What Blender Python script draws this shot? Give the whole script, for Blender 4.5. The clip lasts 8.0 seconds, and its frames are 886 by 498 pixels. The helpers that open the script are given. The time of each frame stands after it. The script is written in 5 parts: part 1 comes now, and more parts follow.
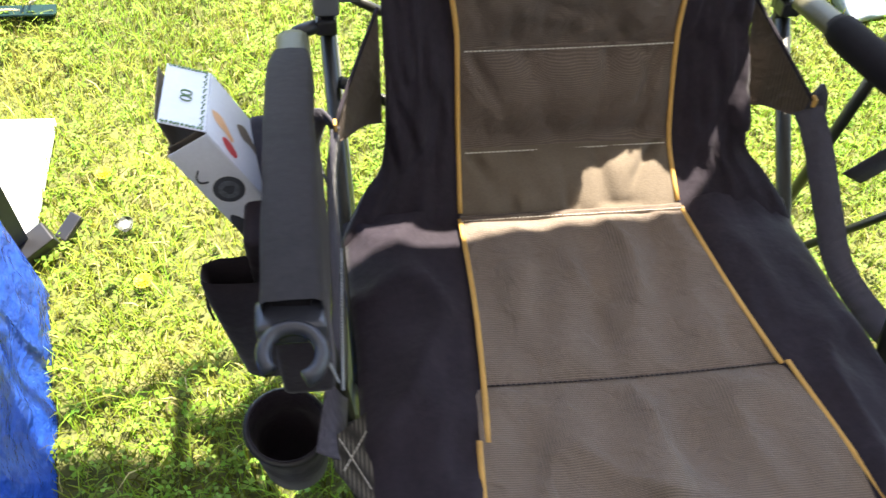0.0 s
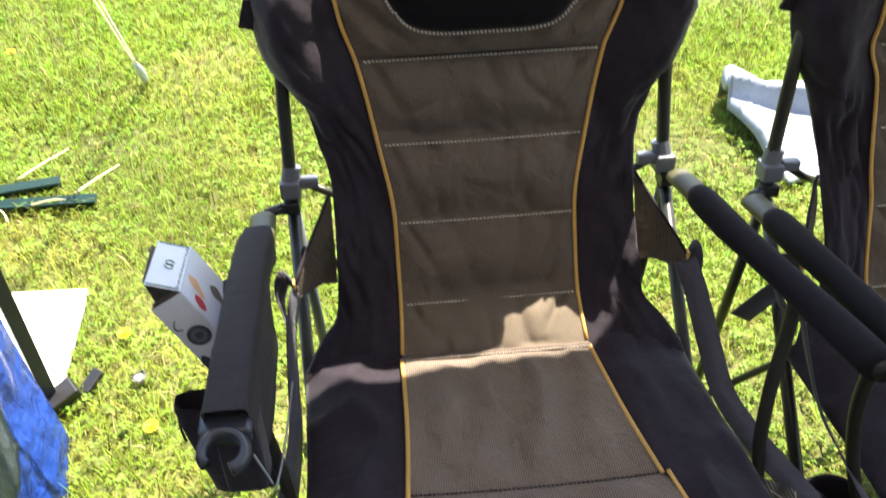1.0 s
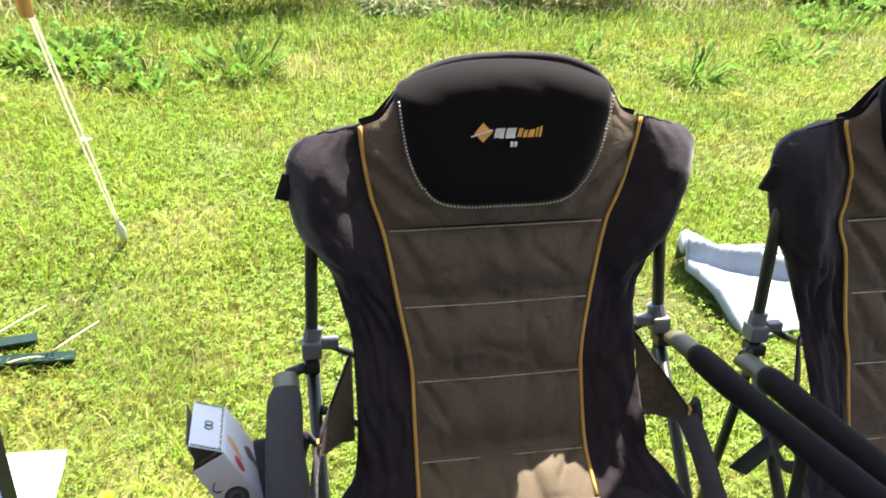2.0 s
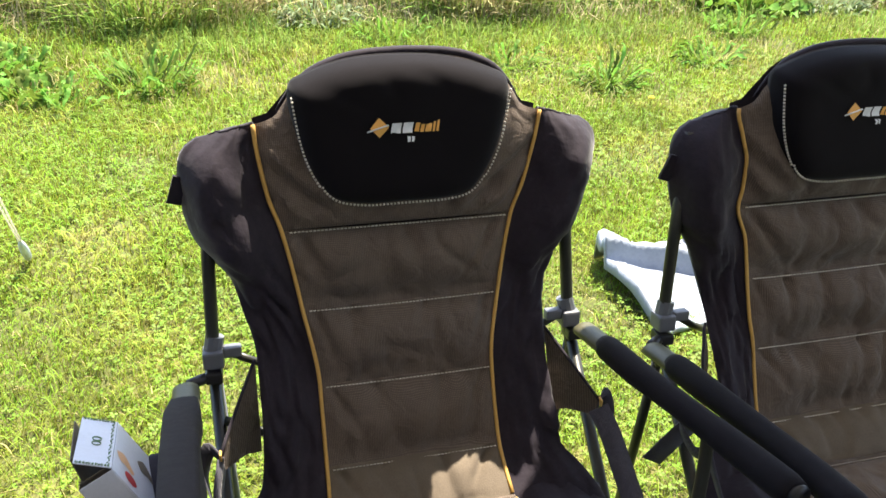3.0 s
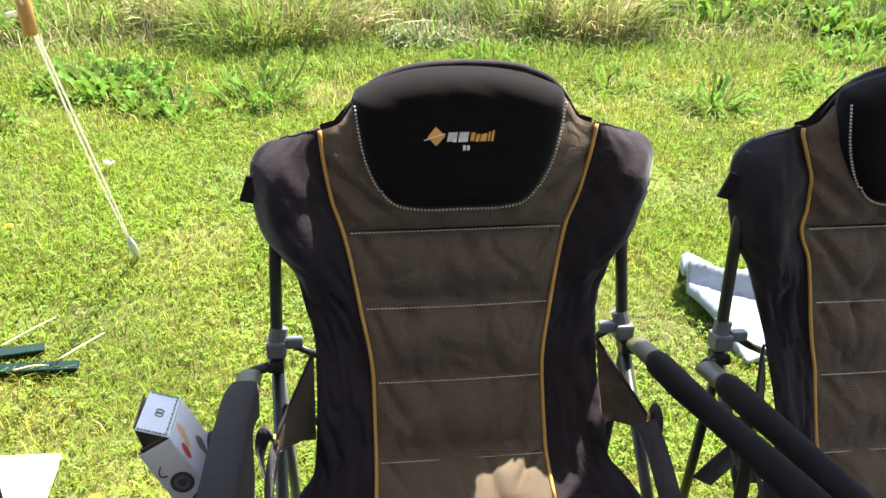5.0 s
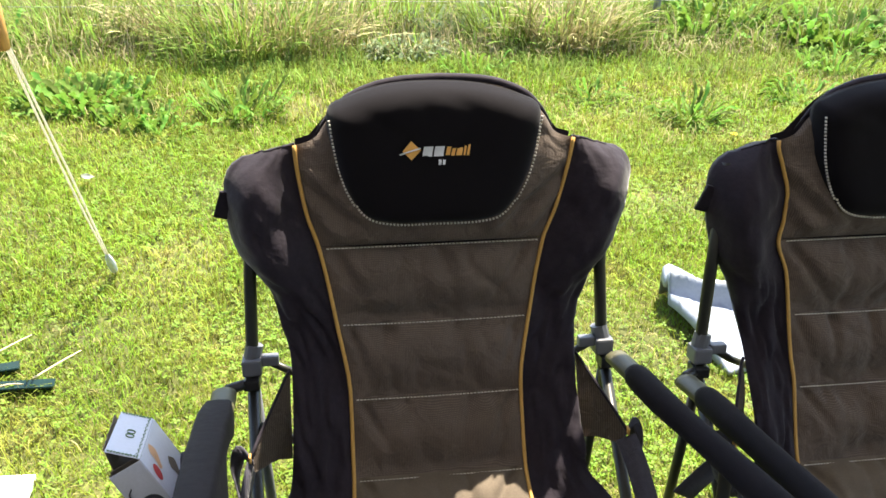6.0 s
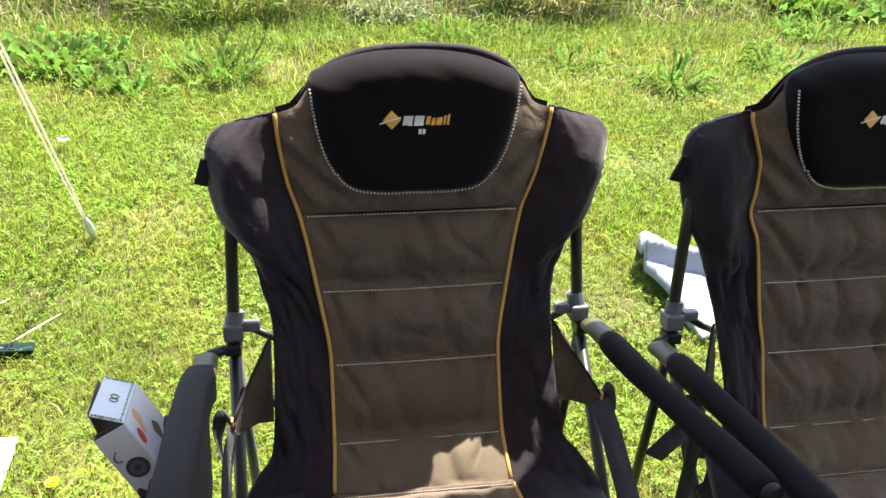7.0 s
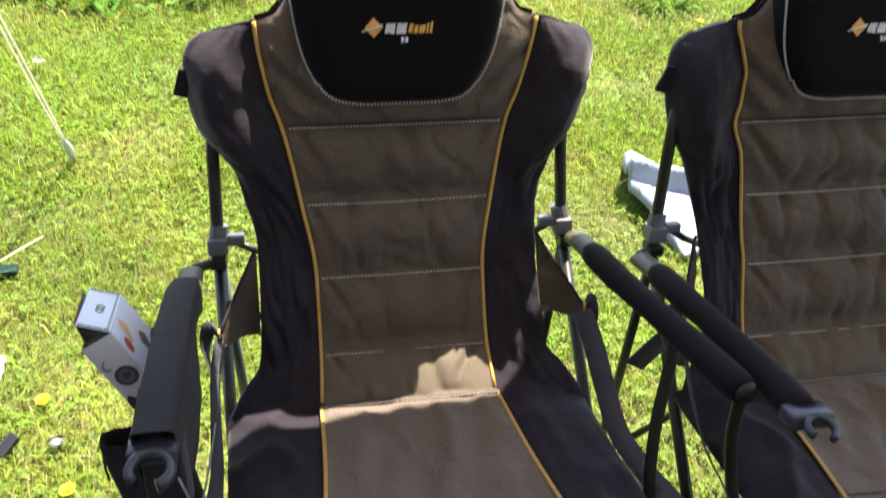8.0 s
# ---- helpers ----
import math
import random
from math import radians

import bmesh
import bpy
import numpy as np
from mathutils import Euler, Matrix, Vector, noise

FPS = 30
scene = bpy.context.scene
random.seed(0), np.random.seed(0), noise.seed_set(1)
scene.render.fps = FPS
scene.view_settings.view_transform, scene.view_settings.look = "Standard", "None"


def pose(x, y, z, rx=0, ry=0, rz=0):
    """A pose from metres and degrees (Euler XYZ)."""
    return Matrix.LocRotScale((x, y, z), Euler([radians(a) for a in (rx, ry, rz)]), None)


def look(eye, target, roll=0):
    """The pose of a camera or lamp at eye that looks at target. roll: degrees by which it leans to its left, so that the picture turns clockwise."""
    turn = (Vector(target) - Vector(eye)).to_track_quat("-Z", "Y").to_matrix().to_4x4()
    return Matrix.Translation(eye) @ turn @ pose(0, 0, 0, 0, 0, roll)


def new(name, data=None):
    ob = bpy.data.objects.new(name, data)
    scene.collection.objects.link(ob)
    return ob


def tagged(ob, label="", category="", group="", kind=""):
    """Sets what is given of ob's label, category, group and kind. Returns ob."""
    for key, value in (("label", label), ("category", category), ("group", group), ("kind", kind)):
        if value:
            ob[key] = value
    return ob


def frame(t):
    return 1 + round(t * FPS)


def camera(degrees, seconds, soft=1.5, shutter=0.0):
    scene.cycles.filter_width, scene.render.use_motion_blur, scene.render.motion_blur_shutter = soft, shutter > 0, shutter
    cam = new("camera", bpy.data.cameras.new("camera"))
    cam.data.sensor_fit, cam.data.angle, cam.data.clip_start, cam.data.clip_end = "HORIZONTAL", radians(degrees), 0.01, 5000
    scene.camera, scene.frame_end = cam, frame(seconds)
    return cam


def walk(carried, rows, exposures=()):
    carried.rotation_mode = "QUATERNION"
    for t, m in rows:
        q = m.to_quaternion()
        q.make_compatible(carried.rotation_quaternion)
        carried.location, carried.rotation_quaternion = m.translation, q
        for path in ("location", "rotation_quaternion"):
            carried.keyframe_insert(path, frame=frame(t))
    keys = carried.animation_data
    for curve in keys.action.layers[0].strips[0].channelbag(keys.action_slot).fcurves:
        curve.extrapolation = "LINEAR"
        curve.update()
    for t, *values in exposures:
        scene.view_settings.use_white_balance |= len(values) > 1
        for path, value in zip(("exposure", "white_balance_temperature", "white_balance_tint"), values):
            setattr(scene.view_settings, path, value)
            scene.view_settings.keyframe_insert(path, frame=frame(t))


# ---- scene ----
cam = camera(57.2, 8.0, shutter=0.25)
EXPOSURES = [(0.0, 2.5, 6500, 11), (0.5, 2.2, 6500, 11), (1.0, 2.2, 6500, 11), (1.7, 2.15, 6500, 11), (2.8, 1.97, 6500, 11), (8.0, 1.95, 6500, 11)]
PATH = [
    (0, (-0.3, -0.711, 1.405), (-0.117, 0.444, -0.218), 3.6),
    (0.2, (-0.204, -0.778, 1.435), (-0.081, 0.399, -0.177), 0.7),
    (0.4, (-0.149, -0.846, 1.434), (-0.052, 0.34, -0.174), -0.6),
    (0.5, (-0.13, -0.864, 1.442), (-0.039, 0.336, -0.156), -1.2),
    (0.7, (-0.118, -0.891, 1.489), (-0.023, 0.408, -0.029), -1.6),
    (1, (-0.157, -0.91, 1.576), (-0.047, 0.553, 0.217), -1.5),
    (1.2, (-0.193, -0.922, 1.597), (-0.09, 0.595, 0.297), -1.3),
    (1.5, (-0.28, -0.933, 1.622), (-0.157, 0.629, 0.38), -0.8),
    (1.7, (-0.311, -0.95, 1.636), (-0.12, 0.67, 0.48), 0.4),
    (2.8, (-0.271, -0.928, 1.637), (0.182, 0.748, 0.644), 3.4),
    (3, (-0.252, -0.95, 1.602), (0.202, 0.705, 0.575), 2.7),
    (3.5, (-0.228, -1.0, 1.597), (0.145, 0.667, 0.557), 1.6),
    (4, (-0.193, -1.024, 1.624), (0.048, 0.68, 0.604), 2.6),
    (4.5, (-0.174, -1.023, 1.631), (0.017, 0.704, 0.639), 1.4),
    (4.7, (-0.178, -1.025, 1.617), (0.017, 0.698, 0.62), 1.2),
    (5.8, (-0.144, -1.02, 1.599), (0.064, 0.733, 0.657), 0.6),
    (6, (-0.155, -1.014, 1.605), (0.082, 0.724, 0.644), 1.1),
    (6.5, (-0.155, -1.02, 1.609), (0.108, 0.682, 0.592), 1.7),
    (7, (-0.157, -1.028, 1.623), (0.126, 0.659, 0.585), 2.3),
    (7.5, (-0.152, -1.033, 1.62), (0.149, 0.642, 0.569), 2.8),
    (7.8, (-0.145, -1.035, 1.623), (0.156, 0.607, 0.521), 2.5),
    (8, (-0.156, -1.046, 1.598), (0.152, 0.539, 0.417), 2.8),
]
walk(cam, [(t, look(eye, target, roll)) for t, eye, target, roll in PATH], EXPOSURES)

# ---- light ----
SUN_WAY = Vector((0.27, 0.388, 1.0)).normalized()
world = bpy.data.worlds.new("sky")
scene.world = world
world.use_nodes = True
sky = world.node_tree.nodes.new("ShaderNodeTexSky")
sky.sky_type = "NISHITA"
sky.sun_disc = False
sky.sun_elevation = math.asin(SUN_WAY.z)
sky.sun_rotation = math.atan2(SUN_WAY.x, SUN_WAY.y)
backing = world.node_tree.nodes["Background"]
backing.inputs["Strength"].default_value = 0.13
world.node_tree.links.new(sky.outputs[0], backing.inputs["Color"])
sun_data = bpy.data.lights.new("sun", "SUN")
sun_data.energy, sun_data.angle, sun_data.color = 5.0, radians(0.53), (1.0, 0.91, 0.75)
sun = new("sun", sun_data)
sun.matrix_world = look(SUN_WAY * 30, (0, 0, 0))


# ---- materials ----
def material(name, colour, rough=0.7, metal=0.0, vary=0.15, size=30.0, bump=0.0, bump_size=200.0, sheen=0.0, spec=0.5, island=0.0, stretch=(1, 1, 1), through_light=0.0, bump_depth=0.003, patch=None):
    m = bpy.data.materials.new(name)
    m.use_nodes = True
    n, l = m.node_tree.nodes, m.node_tree.links
    b = n["Principled BSDF"]
    b.inputs["Roughness"].default_value = rough
    b.inputs["Metallic"].default_value = metal
    b.inputs["Specular IOR Level"].default_value = spec
    if sheen:
        b.inputs["Sheen Weight"].default_value = sheen
        b.inputs["Sheen Roughness"].default_value = 0.42
    co = n.new("ShaderNodeTexCoord")
    mp = n.new("ShaderNodeMapping")
    mp.inputs["Scale"].default_value = stretch
    l.new(co.outputs["Object"], mp.inputs["Vector"])
    big, small = n.new("ShaderNodeTexNoise"), n.new("ShaderNodeTexNoise")
    big.inputs["Scale"].default_value, small.inputs["Scale"].default_value = size, size * 9
    big.inputs["Detail"].default_value = small.inputs["Detail"].default_value = 4
    l.new(mp.outputs[0], big.inputs["Vector"])
    l.new(mp.outputs[0], small.inputs["Vector"])
    mean = n.new("ShaderNodeMath")
    mean.operation = "MULTIPLY_ADD"
    mean.inputs[1].default_value = 0.5
    l.new(small.outputs["Fac"], mean.inputs[0])
    half = n.new("ShaderNodeMath")
    half.operation = "MULTIPLY"
    half.inputs[1].default_value = 0.5
    l.new(big.outputs["Fac"], half.inputs[0])
    l.new(half.outputs[0], mean.inputs[2])
    ramp = n.new("ShaderNodeValToRGB")
    ramp.color_ramp.elements[0].position, ramp.color_ramp.elements[1].position = 0.3, 0.7
    ramp.color_ramp.elements[0].color = (*[c * (1 - vary) for c in colour], 1)
    ramp.color_ramp.elements[1].color = (*[min(1, c * (1 + vary)) for c in colour], 1)
    l.new(mean.outputs[0], ramp.inputs[0])
    out = ramp.outputs[0]
    if patch:
        other_colour, patch_size, low, high = patch
        spots = n.new("ShaderNodeTexNoise")
        spots.inputs["Scale"].default_value, spots.inputs["Detail"].default_value = patch_size, 5
        spots.inputs["Roughness"].default_value = 0.65
        l.new(mp.outputs[0], spots.inputs["Vector"])
        span = n.new("ShaderNodeMapRange")
        span.inputs["From Min"].default_value, span.inputs["From Max"].default_value = low, high
        l.new(spots.outputs["Fac"], span.inputs["Value"])
        blend = n.new("ShaderNodeMix")
        blend.data_type = "RGBA"
        l.new(span.outputs[0], blend.inputs["Factor"])
        l.new(out, blend.inputs["A"])
        blend.inputs["B"].default_value = (*other_colour, 1)
        out = blend.outputs["Result"]
    if island:
        geo = n.new("ShaderNodeNewGeometry")
        hsv = n.new("ShaderNodeHueSaturation")
        rng = n.new("ShaderNodeMapRange")
        rng.inputs["To Min"].default_value, rng.inputs["To Max"].default_value = 1 - island, 1 + island
        info, both, part_of = n.new("ShaderNodeObjectInfo"), n.new("ShaderNodeMath"), n.new("ShaderNodeMath")
        part_of.operation = "FRACT"
        l.new(geo.outputs["Random Per Island"], both.inputs[0])
        l.new(info.outputs["Random"], both.inputs[1])
        l.new(both.outputs[0], part_of.inputs[0])
        l.new(part_of.outputs[0], rng.inputs["Value"])
        l.new(rng.outputs[0], hsv.inputs["Value"])
        hue = n.new("ShaderNodeMapRange")
        hue.inputs["To Min"].default_value, hue.inputs["To Max"].default_value = 0.5 - island * 0.06, 0.5 + island * 0.05
        l.new(part_of.outputs[0], hue.inputs["Value"])
        l.new(hue.outputs[0], hsv.inputs["Hue"])
        l.new(out, hsv.inputs["Color"])
        out = hsv.outputs[0]
    l.new(out, b.inputs["Base Color"])
    if through_light:
        mix, trans = n.new("ShaderNodeMixShader"), n.new("ShaderNodeBsdfTranslucent")
        mix.inputs[0].default_value = through_light
        l.new(out, trans.inputs["Color"])
        l.new(b.outputs[0], mix.inputs[1])
        l.new(trans.outputs[0], mix.inputs[2])
        l.new(mix.outputs[0], n["Material Output"].inputs["Surface"])
    if bump:
        tex = n.new("ShaderNodeTexNoise")
        tex.inputs["Scale"].default_value = bump_size
        tex.inputs["Detail"].default_value = 5
        l.new(mp.outputs[0], tex.inputs["Vector"])
        bp = n.new("ShaderNodeBump")
        bp.inputs["Strength"].default_value = bump
        bp.inputs["Distance"].default_value = bump_depth
        l.new(tex.outputs["Fac"], bp.inputs["Height"])
        l.new(bp.outputs[0], b.inputs["Normal"])
    return m


def woven(name, colour, light, pitch, depth, rough=0.85, sheen=0.1, along="Z", relief=0.5):
    """Cloth with crosswise ribs and a finer cross thread, a little dusty."""
    m = material(name, colour, rough, vary=0.18, size=14, sheen=sheen, spec=0.25)
    n, l = m.node_tree.nodes, m.node_tree.links
    b = n["Principled BSDF"]
    co = n.new("ShaderNodeTexCoord")
    waves = []
    for way, k in ((along, 1.0), ("X", 0.8)):
        w = n.new("ShaderNodeTexWave")
        w.wave_type, w.bands_direction = "BANDS", way
        w.inputs["Scale"].default_value = k * 0.314 / pitch
        w.inputs["Distortion"].default_value = 0.15
        w.inputs["Detail"].default_value = 1
        l.new(co.outputs["Object"], w.inputs["Vector"])
        waves.append(w)
    mul = n.new("ShaderNodeMath")
    mul.operation = "MULTIPLY"
    l.new(waves[0].outputs["Fac"], mul.inputs[0])
    l.new(waves[1].outputs["Fac"], mul.inputs[1])
    rng = n.new("ShaderNodeMapRange")
    rng.inputs["From Max"].default_value = 1.1
    l.new(mul.outputs[0], rng.inputs["Value"])
    mix = n.new("ShaderNodeMix")
    mix.data_type = "RGBA"
    l.new(rng.outputs[0], mix.inputs["Factor"])
    old = b.inputs["Base Color"].links[0].from_socket
    l.new(old, mix.inputs["A"])
    mix.inputs["B"].default_value = (*light, 1)
    l.new(mix.outputs["Result"], b.inputs["Base Color"])
    bp = n.new("ShaderNodeBump")
    bp.inputs["Strength"].default_value = depth
    bp.inputs["Distance"].default_value = 0.001
    l.new(mul.outputs[0], bp.inputs["Height"])
    folds = n.new("ShaderNodeTexNoise")
    folds.inputs["Scale"].default_value, folds.inputs["Detail"].default_value = 26, 3
    folds.inputs["Distortion"].default_value = 0.8
    l.new(co.outputs["Object"], folds.inputs["Vector"])
    soft = n.new("ShaderNodeBump")
    soft.inputs["Strength"].default_value = relief
    soft.inputs["Distance"].default_value = 0.012
    l.new(folds.outputs["Fac"], soft.inputs["Height"])
    l.new(bp.outputs[0], soft.inputs["Normal"])
    l.new(soft.outputs[0], b.inputs["Normal"])
    return m


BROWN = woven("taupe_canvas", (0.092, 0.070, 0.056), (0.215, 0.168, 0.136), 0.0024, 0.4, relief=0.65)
# same canvas as the back; the seat's brighter light is put into its colour
BROWN_LIT = woven("taupe_canvas_lit", (0.124, 0.097, 0.078), (0.345, 0.277, 0.228), 0.0028, 0.6, along="Y", relief=0.7)
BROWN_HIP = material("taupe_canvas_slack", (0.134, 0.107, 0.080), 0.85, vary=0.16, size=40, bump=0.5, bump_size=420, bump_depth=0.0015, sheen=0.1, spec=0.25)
BLACK = material("black_polyester", (0.0215, 0.0166, 0.0242), 0.8, vary=0.25, size=12, bump=0.6, bump_size=22, bump_depth=0.007, sheen=0.16, spec=0.22)
PAD = material("black_neoprene", (0.0060, 0.0048, 0.0064), 0.9, vary=0.15, size=20, bump=0.15, bump_size=900, spec=0.14, sheen=0.08)
PIPING = material("amber_piping", (0.58, 0.34, 0.085), 0.6, vary=0.12, size=80, bump=0.2, bump_size=900)
THREAD = material("pale_thread", (0.62, 0.58, 0.50), 0.8, vary=0.1)
TUBE = material("olive_black_enamel", (0.030, 0.030, 0.024), 0.38, metal=0.3, vary=0.2, size=25, bump=0.05, bump_size=400)
OLIVE = material("olive_sleeve", (0.085, 0.080, 0.042), 0.5, vary=0.15, size=25)
COVER = material("charcoal_cloth", (0.026, 0.0225, 0.0245), 0.8, vary=0.2, size=14, bump=0.5, bump_size=40, bump_depth=0.003, sheen=0.05, spec=0.2)
FOAM = material("black_foam", (0.0100, 0.0088, 0.0118), 0.9, vary=0.15, size=60, bump=0.3, bump_size=700, sheen=0.04, spec=0.2)
GREY_PLASTIC = material("grey_plastic", (0.115, 0.12, 0.135), 0.45, vary=0.08, size=40, bump=0.05, bump_size=500)
BLACK_PLASTIC = material("black_plastic", (0.015, 0.015, 0.018), 0.4, vary=0.1, size=40)
HOOK_PLASTIC = material("slate_plastic", (0.042, 0.046, 0.062), 0.24, vary=0.1, size=40)
WEBBING = woven("grey_webbing", (0.060, 0.057, 0.073), (0.105, 0.10, 0.125), 0.0018, 0.4)
MESH_PATCH = woven("coarse_patch", (0.06, 0.055, 0.05), (0.28, 0.26, 0.22), 0.004, 0.6)
AMBER = material("amber_print", (0.80, 0.42, 0.10), 0.6, vary=0.05)
WHITE_PRINT = material("white_print", (0.72, 0.74, 0.78), 0.6, vary=0.05)
CARTON = material("white_carton", (0.66, 0.69, 0.78), 0.5, vary=0.06, size=25, bump=0.05)
CARDBOARD = material("brown_cardboard", (0.165, 0.135, 0.108), 0.85, vary=0.15, size=40, bump=0.2)
PRINT_DARK = material("dark_carton_print", (0.05, 0.055, 0.07), 0.5, vary=0.4, size=60)
PRINT_GREY = material("grey_carton_print", (0.12, 0.13, 0.16), 0.5, vary=0.5, size=200)
PRINT_RED = material("red_carton_print", (0.55, 0.06, 0.07), 0.5)
PRINT_PEACH = material("peach_carton_print", (0.75, 0.45, 0.26), 0.5, vary=0.2, size=60)
PRINT_GREEN = material("green_carton_print", (0.10, 0.20, 0.08), 0.5, vary=0.3, size=200)
TARP_BLUE = material("blue_tarpaulin", (0.028, 0.105, 0.54), 0.13, vary=0.25, size=9, bump=1.0, bump_size=20, bump_depth=0.02, spec=0.8)
TARP_GREY = material("grey_tarpaulin", (0.105, 0.135, 0.155), 0.35, vary=0.25, size=8, bump=0.8, bump_size=16, bump_depth=0.02)
POLE = material("dark_pole_paint", (0.050, 0.052, 0.068), 0.4, metal=0.2, vary=0.15, size=20, bump=0.05)
BOARD = material("white_board", (0.80, 0.80, 0.79), 0.6, vary=0.05, size=12)
STAKE = material("dark_green_enamel", (0.010, 0.035, 0.030), 0.35, vary=0.2, size=40)
STRAW = material("dry_straw", (0.55, 0.48, 0.28), 0.8, vary=0.2, island=0.25)
ROPE = material("cream_rope", (0.80, 0.77, 0.68), 0.7, vary=0.1, size=150, bump=0.4, bump_size=400, through_light=0.5)
PALE_STEEL = material("dull_zinc", (0.58, 0.62, 0.66), 0.5, metal=0.1, vary=0.12, size=60)
STEEL = material("galvanised_steel", (0.45, 0.47, 0.50), 0.4, metal=0.7, vary=0.2, size=60)
WOOD = material("varnished_wood", (0.52, 0.27, 0.07), 0.45, vary=0.25, size=30, stretch=(1, 1, 0.2))
SACK = material("white_woven_sack", (0.27, 0.302, 0.362), 0.5, vary=0.12, size=10, bump=0.5, bump_size=24, bump_depth=0.008)
CANOPY = material("pale_awning_canvas", (0.36, 0.352, 0.352), 0.8, vary=0.1, size=5, through_light=0.3)
SOIL = material("turf", (0.080, 0.090, 0.022), 0.95, vary=0.5, size=2.2, bump=0.8, bump_size=70, patch=((0.20, 0.185, 0.06), 3.2, 0.50, 0.68))
BLADE = material("grass_blade", (0.215, 0.292, 0.026), 0.6, vary=0.38, size=1.3, island=0.8, through_light=0.42, spec=0.2, patch=((0.36, 0.345, 0.065), 1.9, 0.49, 0.70))
DRY = material("dry_grass", (0.42, 0.36, 0.14), 0.7, vary=0.25, size=2.0, island=0.35, through_light=0.3)
CLOVER = material("clover_leaf", (0.165, 0.272, 0.024), 0.6, vary=0.3, size=3.0, island=0.45, through_light=0.35, spec=0.35)
WEED = material("broad_leaf", (0.150, 0.255, 0.036), 0.62, vary=0.35, size=9.0, island=0.6, through_light=0.38, spec=0.2)
SAGE = material("grey_green_leaf", (0.20, 0.26, 0.12), 0.75, vary=0.25, size=9.0, island=0.3, through_light=0.3)
PETAL = material("white_petal", (0.80, 0.80, 0.74), 0.6, vary=0.05, through_light=0.3)
DANDELION = material("yellow_petal", (0.80, 0.58, 0.02), 0.6, vary=0.1, through_light=0.2)
THATCH = material("brown_thatch", (0.25, 0.21, 0.10), 0.9, vary=0.35, size=6, island=0.4)
RANK_BLADE = material("rank_grass_blade", (0.195, 0.272, 0.048), 0.7, vary=0.35, size=1.6, island=0.55, through_light=0.42, spec=0.2)
RANK_DRY = material("rank_dry_grass", (0.38, 0.33, 0.15), 0.8, vary=0.3, size=2.0, island=0.4, through_light=0.2)
LEAF_BROWN = material("brown_leaf", (0.20, 0.11, 0.05), 0.7, vary=0.3)
WIRE = material("fence_wire", (0.30, 0.30, 0.28), 0.5, metal=0.6)
GREY_WOOD = material("weathered_post", (0.24, 0.23, 0.21), 0.9, vary=0.3, size=15, stretch=(1, 1, 0.15), bump=0.4, bump_size=80)


# ---- building helpers ----
def curve(knots):
    """A smooth function through (x, y) knots in rising x."""
    xs, ys = np.array([k[0] for k in knots], float), np.array([k[1] for k in knots], float)
    sl = np.diff(ys) / np.diff(xs)
    m = np.concatenate([[sl[0]], np.where(sl[:-1] * sl[1:] > 0, 2 * sl[:-1] * sl[1:] / (sl[:-1] + sl[1:] + 1e-12), 0), [sl[-1]]])

    def f(x):
        x = min(max(x, xs[0]), xs[-1])
        i = min(int(np.searchsorted(xs, x, side="right")) - 1, len(xs) - 2)
        i = max(i, 0)
        h = xs[i + 1] - xs[i]
        t = (x - xs[i]) / h
        return float((2 * t**3 - 3 * t**2 + 1) * ys[i] + (t**3 - 2 * t**2 + t) * h * m[i] + (3 * t**2 - 2 * t**3) * ys[i + 1] + (t**3 - t**2) * h * m[i + 1])

    return f


def spline(points, steps=8, closed=False):
    """A Catmull-Rom line through the points."""
    p = [Vector(q) for q in points]
    n = len(p)
    out = []
    for i in range(n if closed else n - 1):
        if closed:
            a, b, c, d = p[i - 1], p[i], p[(i + 1) % n], p[(i + 2) % n]
        else:
            a, b, c, d = p[max(i - 1, 0)], p[i], p[i + 1], p[min(i + 2, n - 1)]
        for k in range(steps):
            t = k / steps
            out.append(0.5 * (2 * b + (c - a) * t + (2 * a - 5 * b + 4 * c - d) * t * t + (3 * b - a - 3 * c + d) * t**3))
    if not closed:
        out.append(p[-1])
    return out


def part(name, bm, mat, parent=None, label="", smooth=True):
    me = bpy.data.meshes.new(name)
    bmesh.ops.recalc_face_normals(bm, faces=bm.faces)
    if smooth:
        for f in bm.faces:
            f.smooth = True
    bm.to_mesh(me)
    bm.free()
    for one in (mat if isinstance(mat, (list, tuple)) else [mat]):
        me.materials.append(one)
    ob = new(name, me)
    if parent:
        ob.parent = parent
    if label:
        tagged(ob, label)
    return ob


def thing(name, label, category, group="", place=None):
    ob = new(name)
    ob.empty_display_size = 0.05
    if place is not None:
        ob.matrix_world = place
    return tagged(ob, label, category, group)


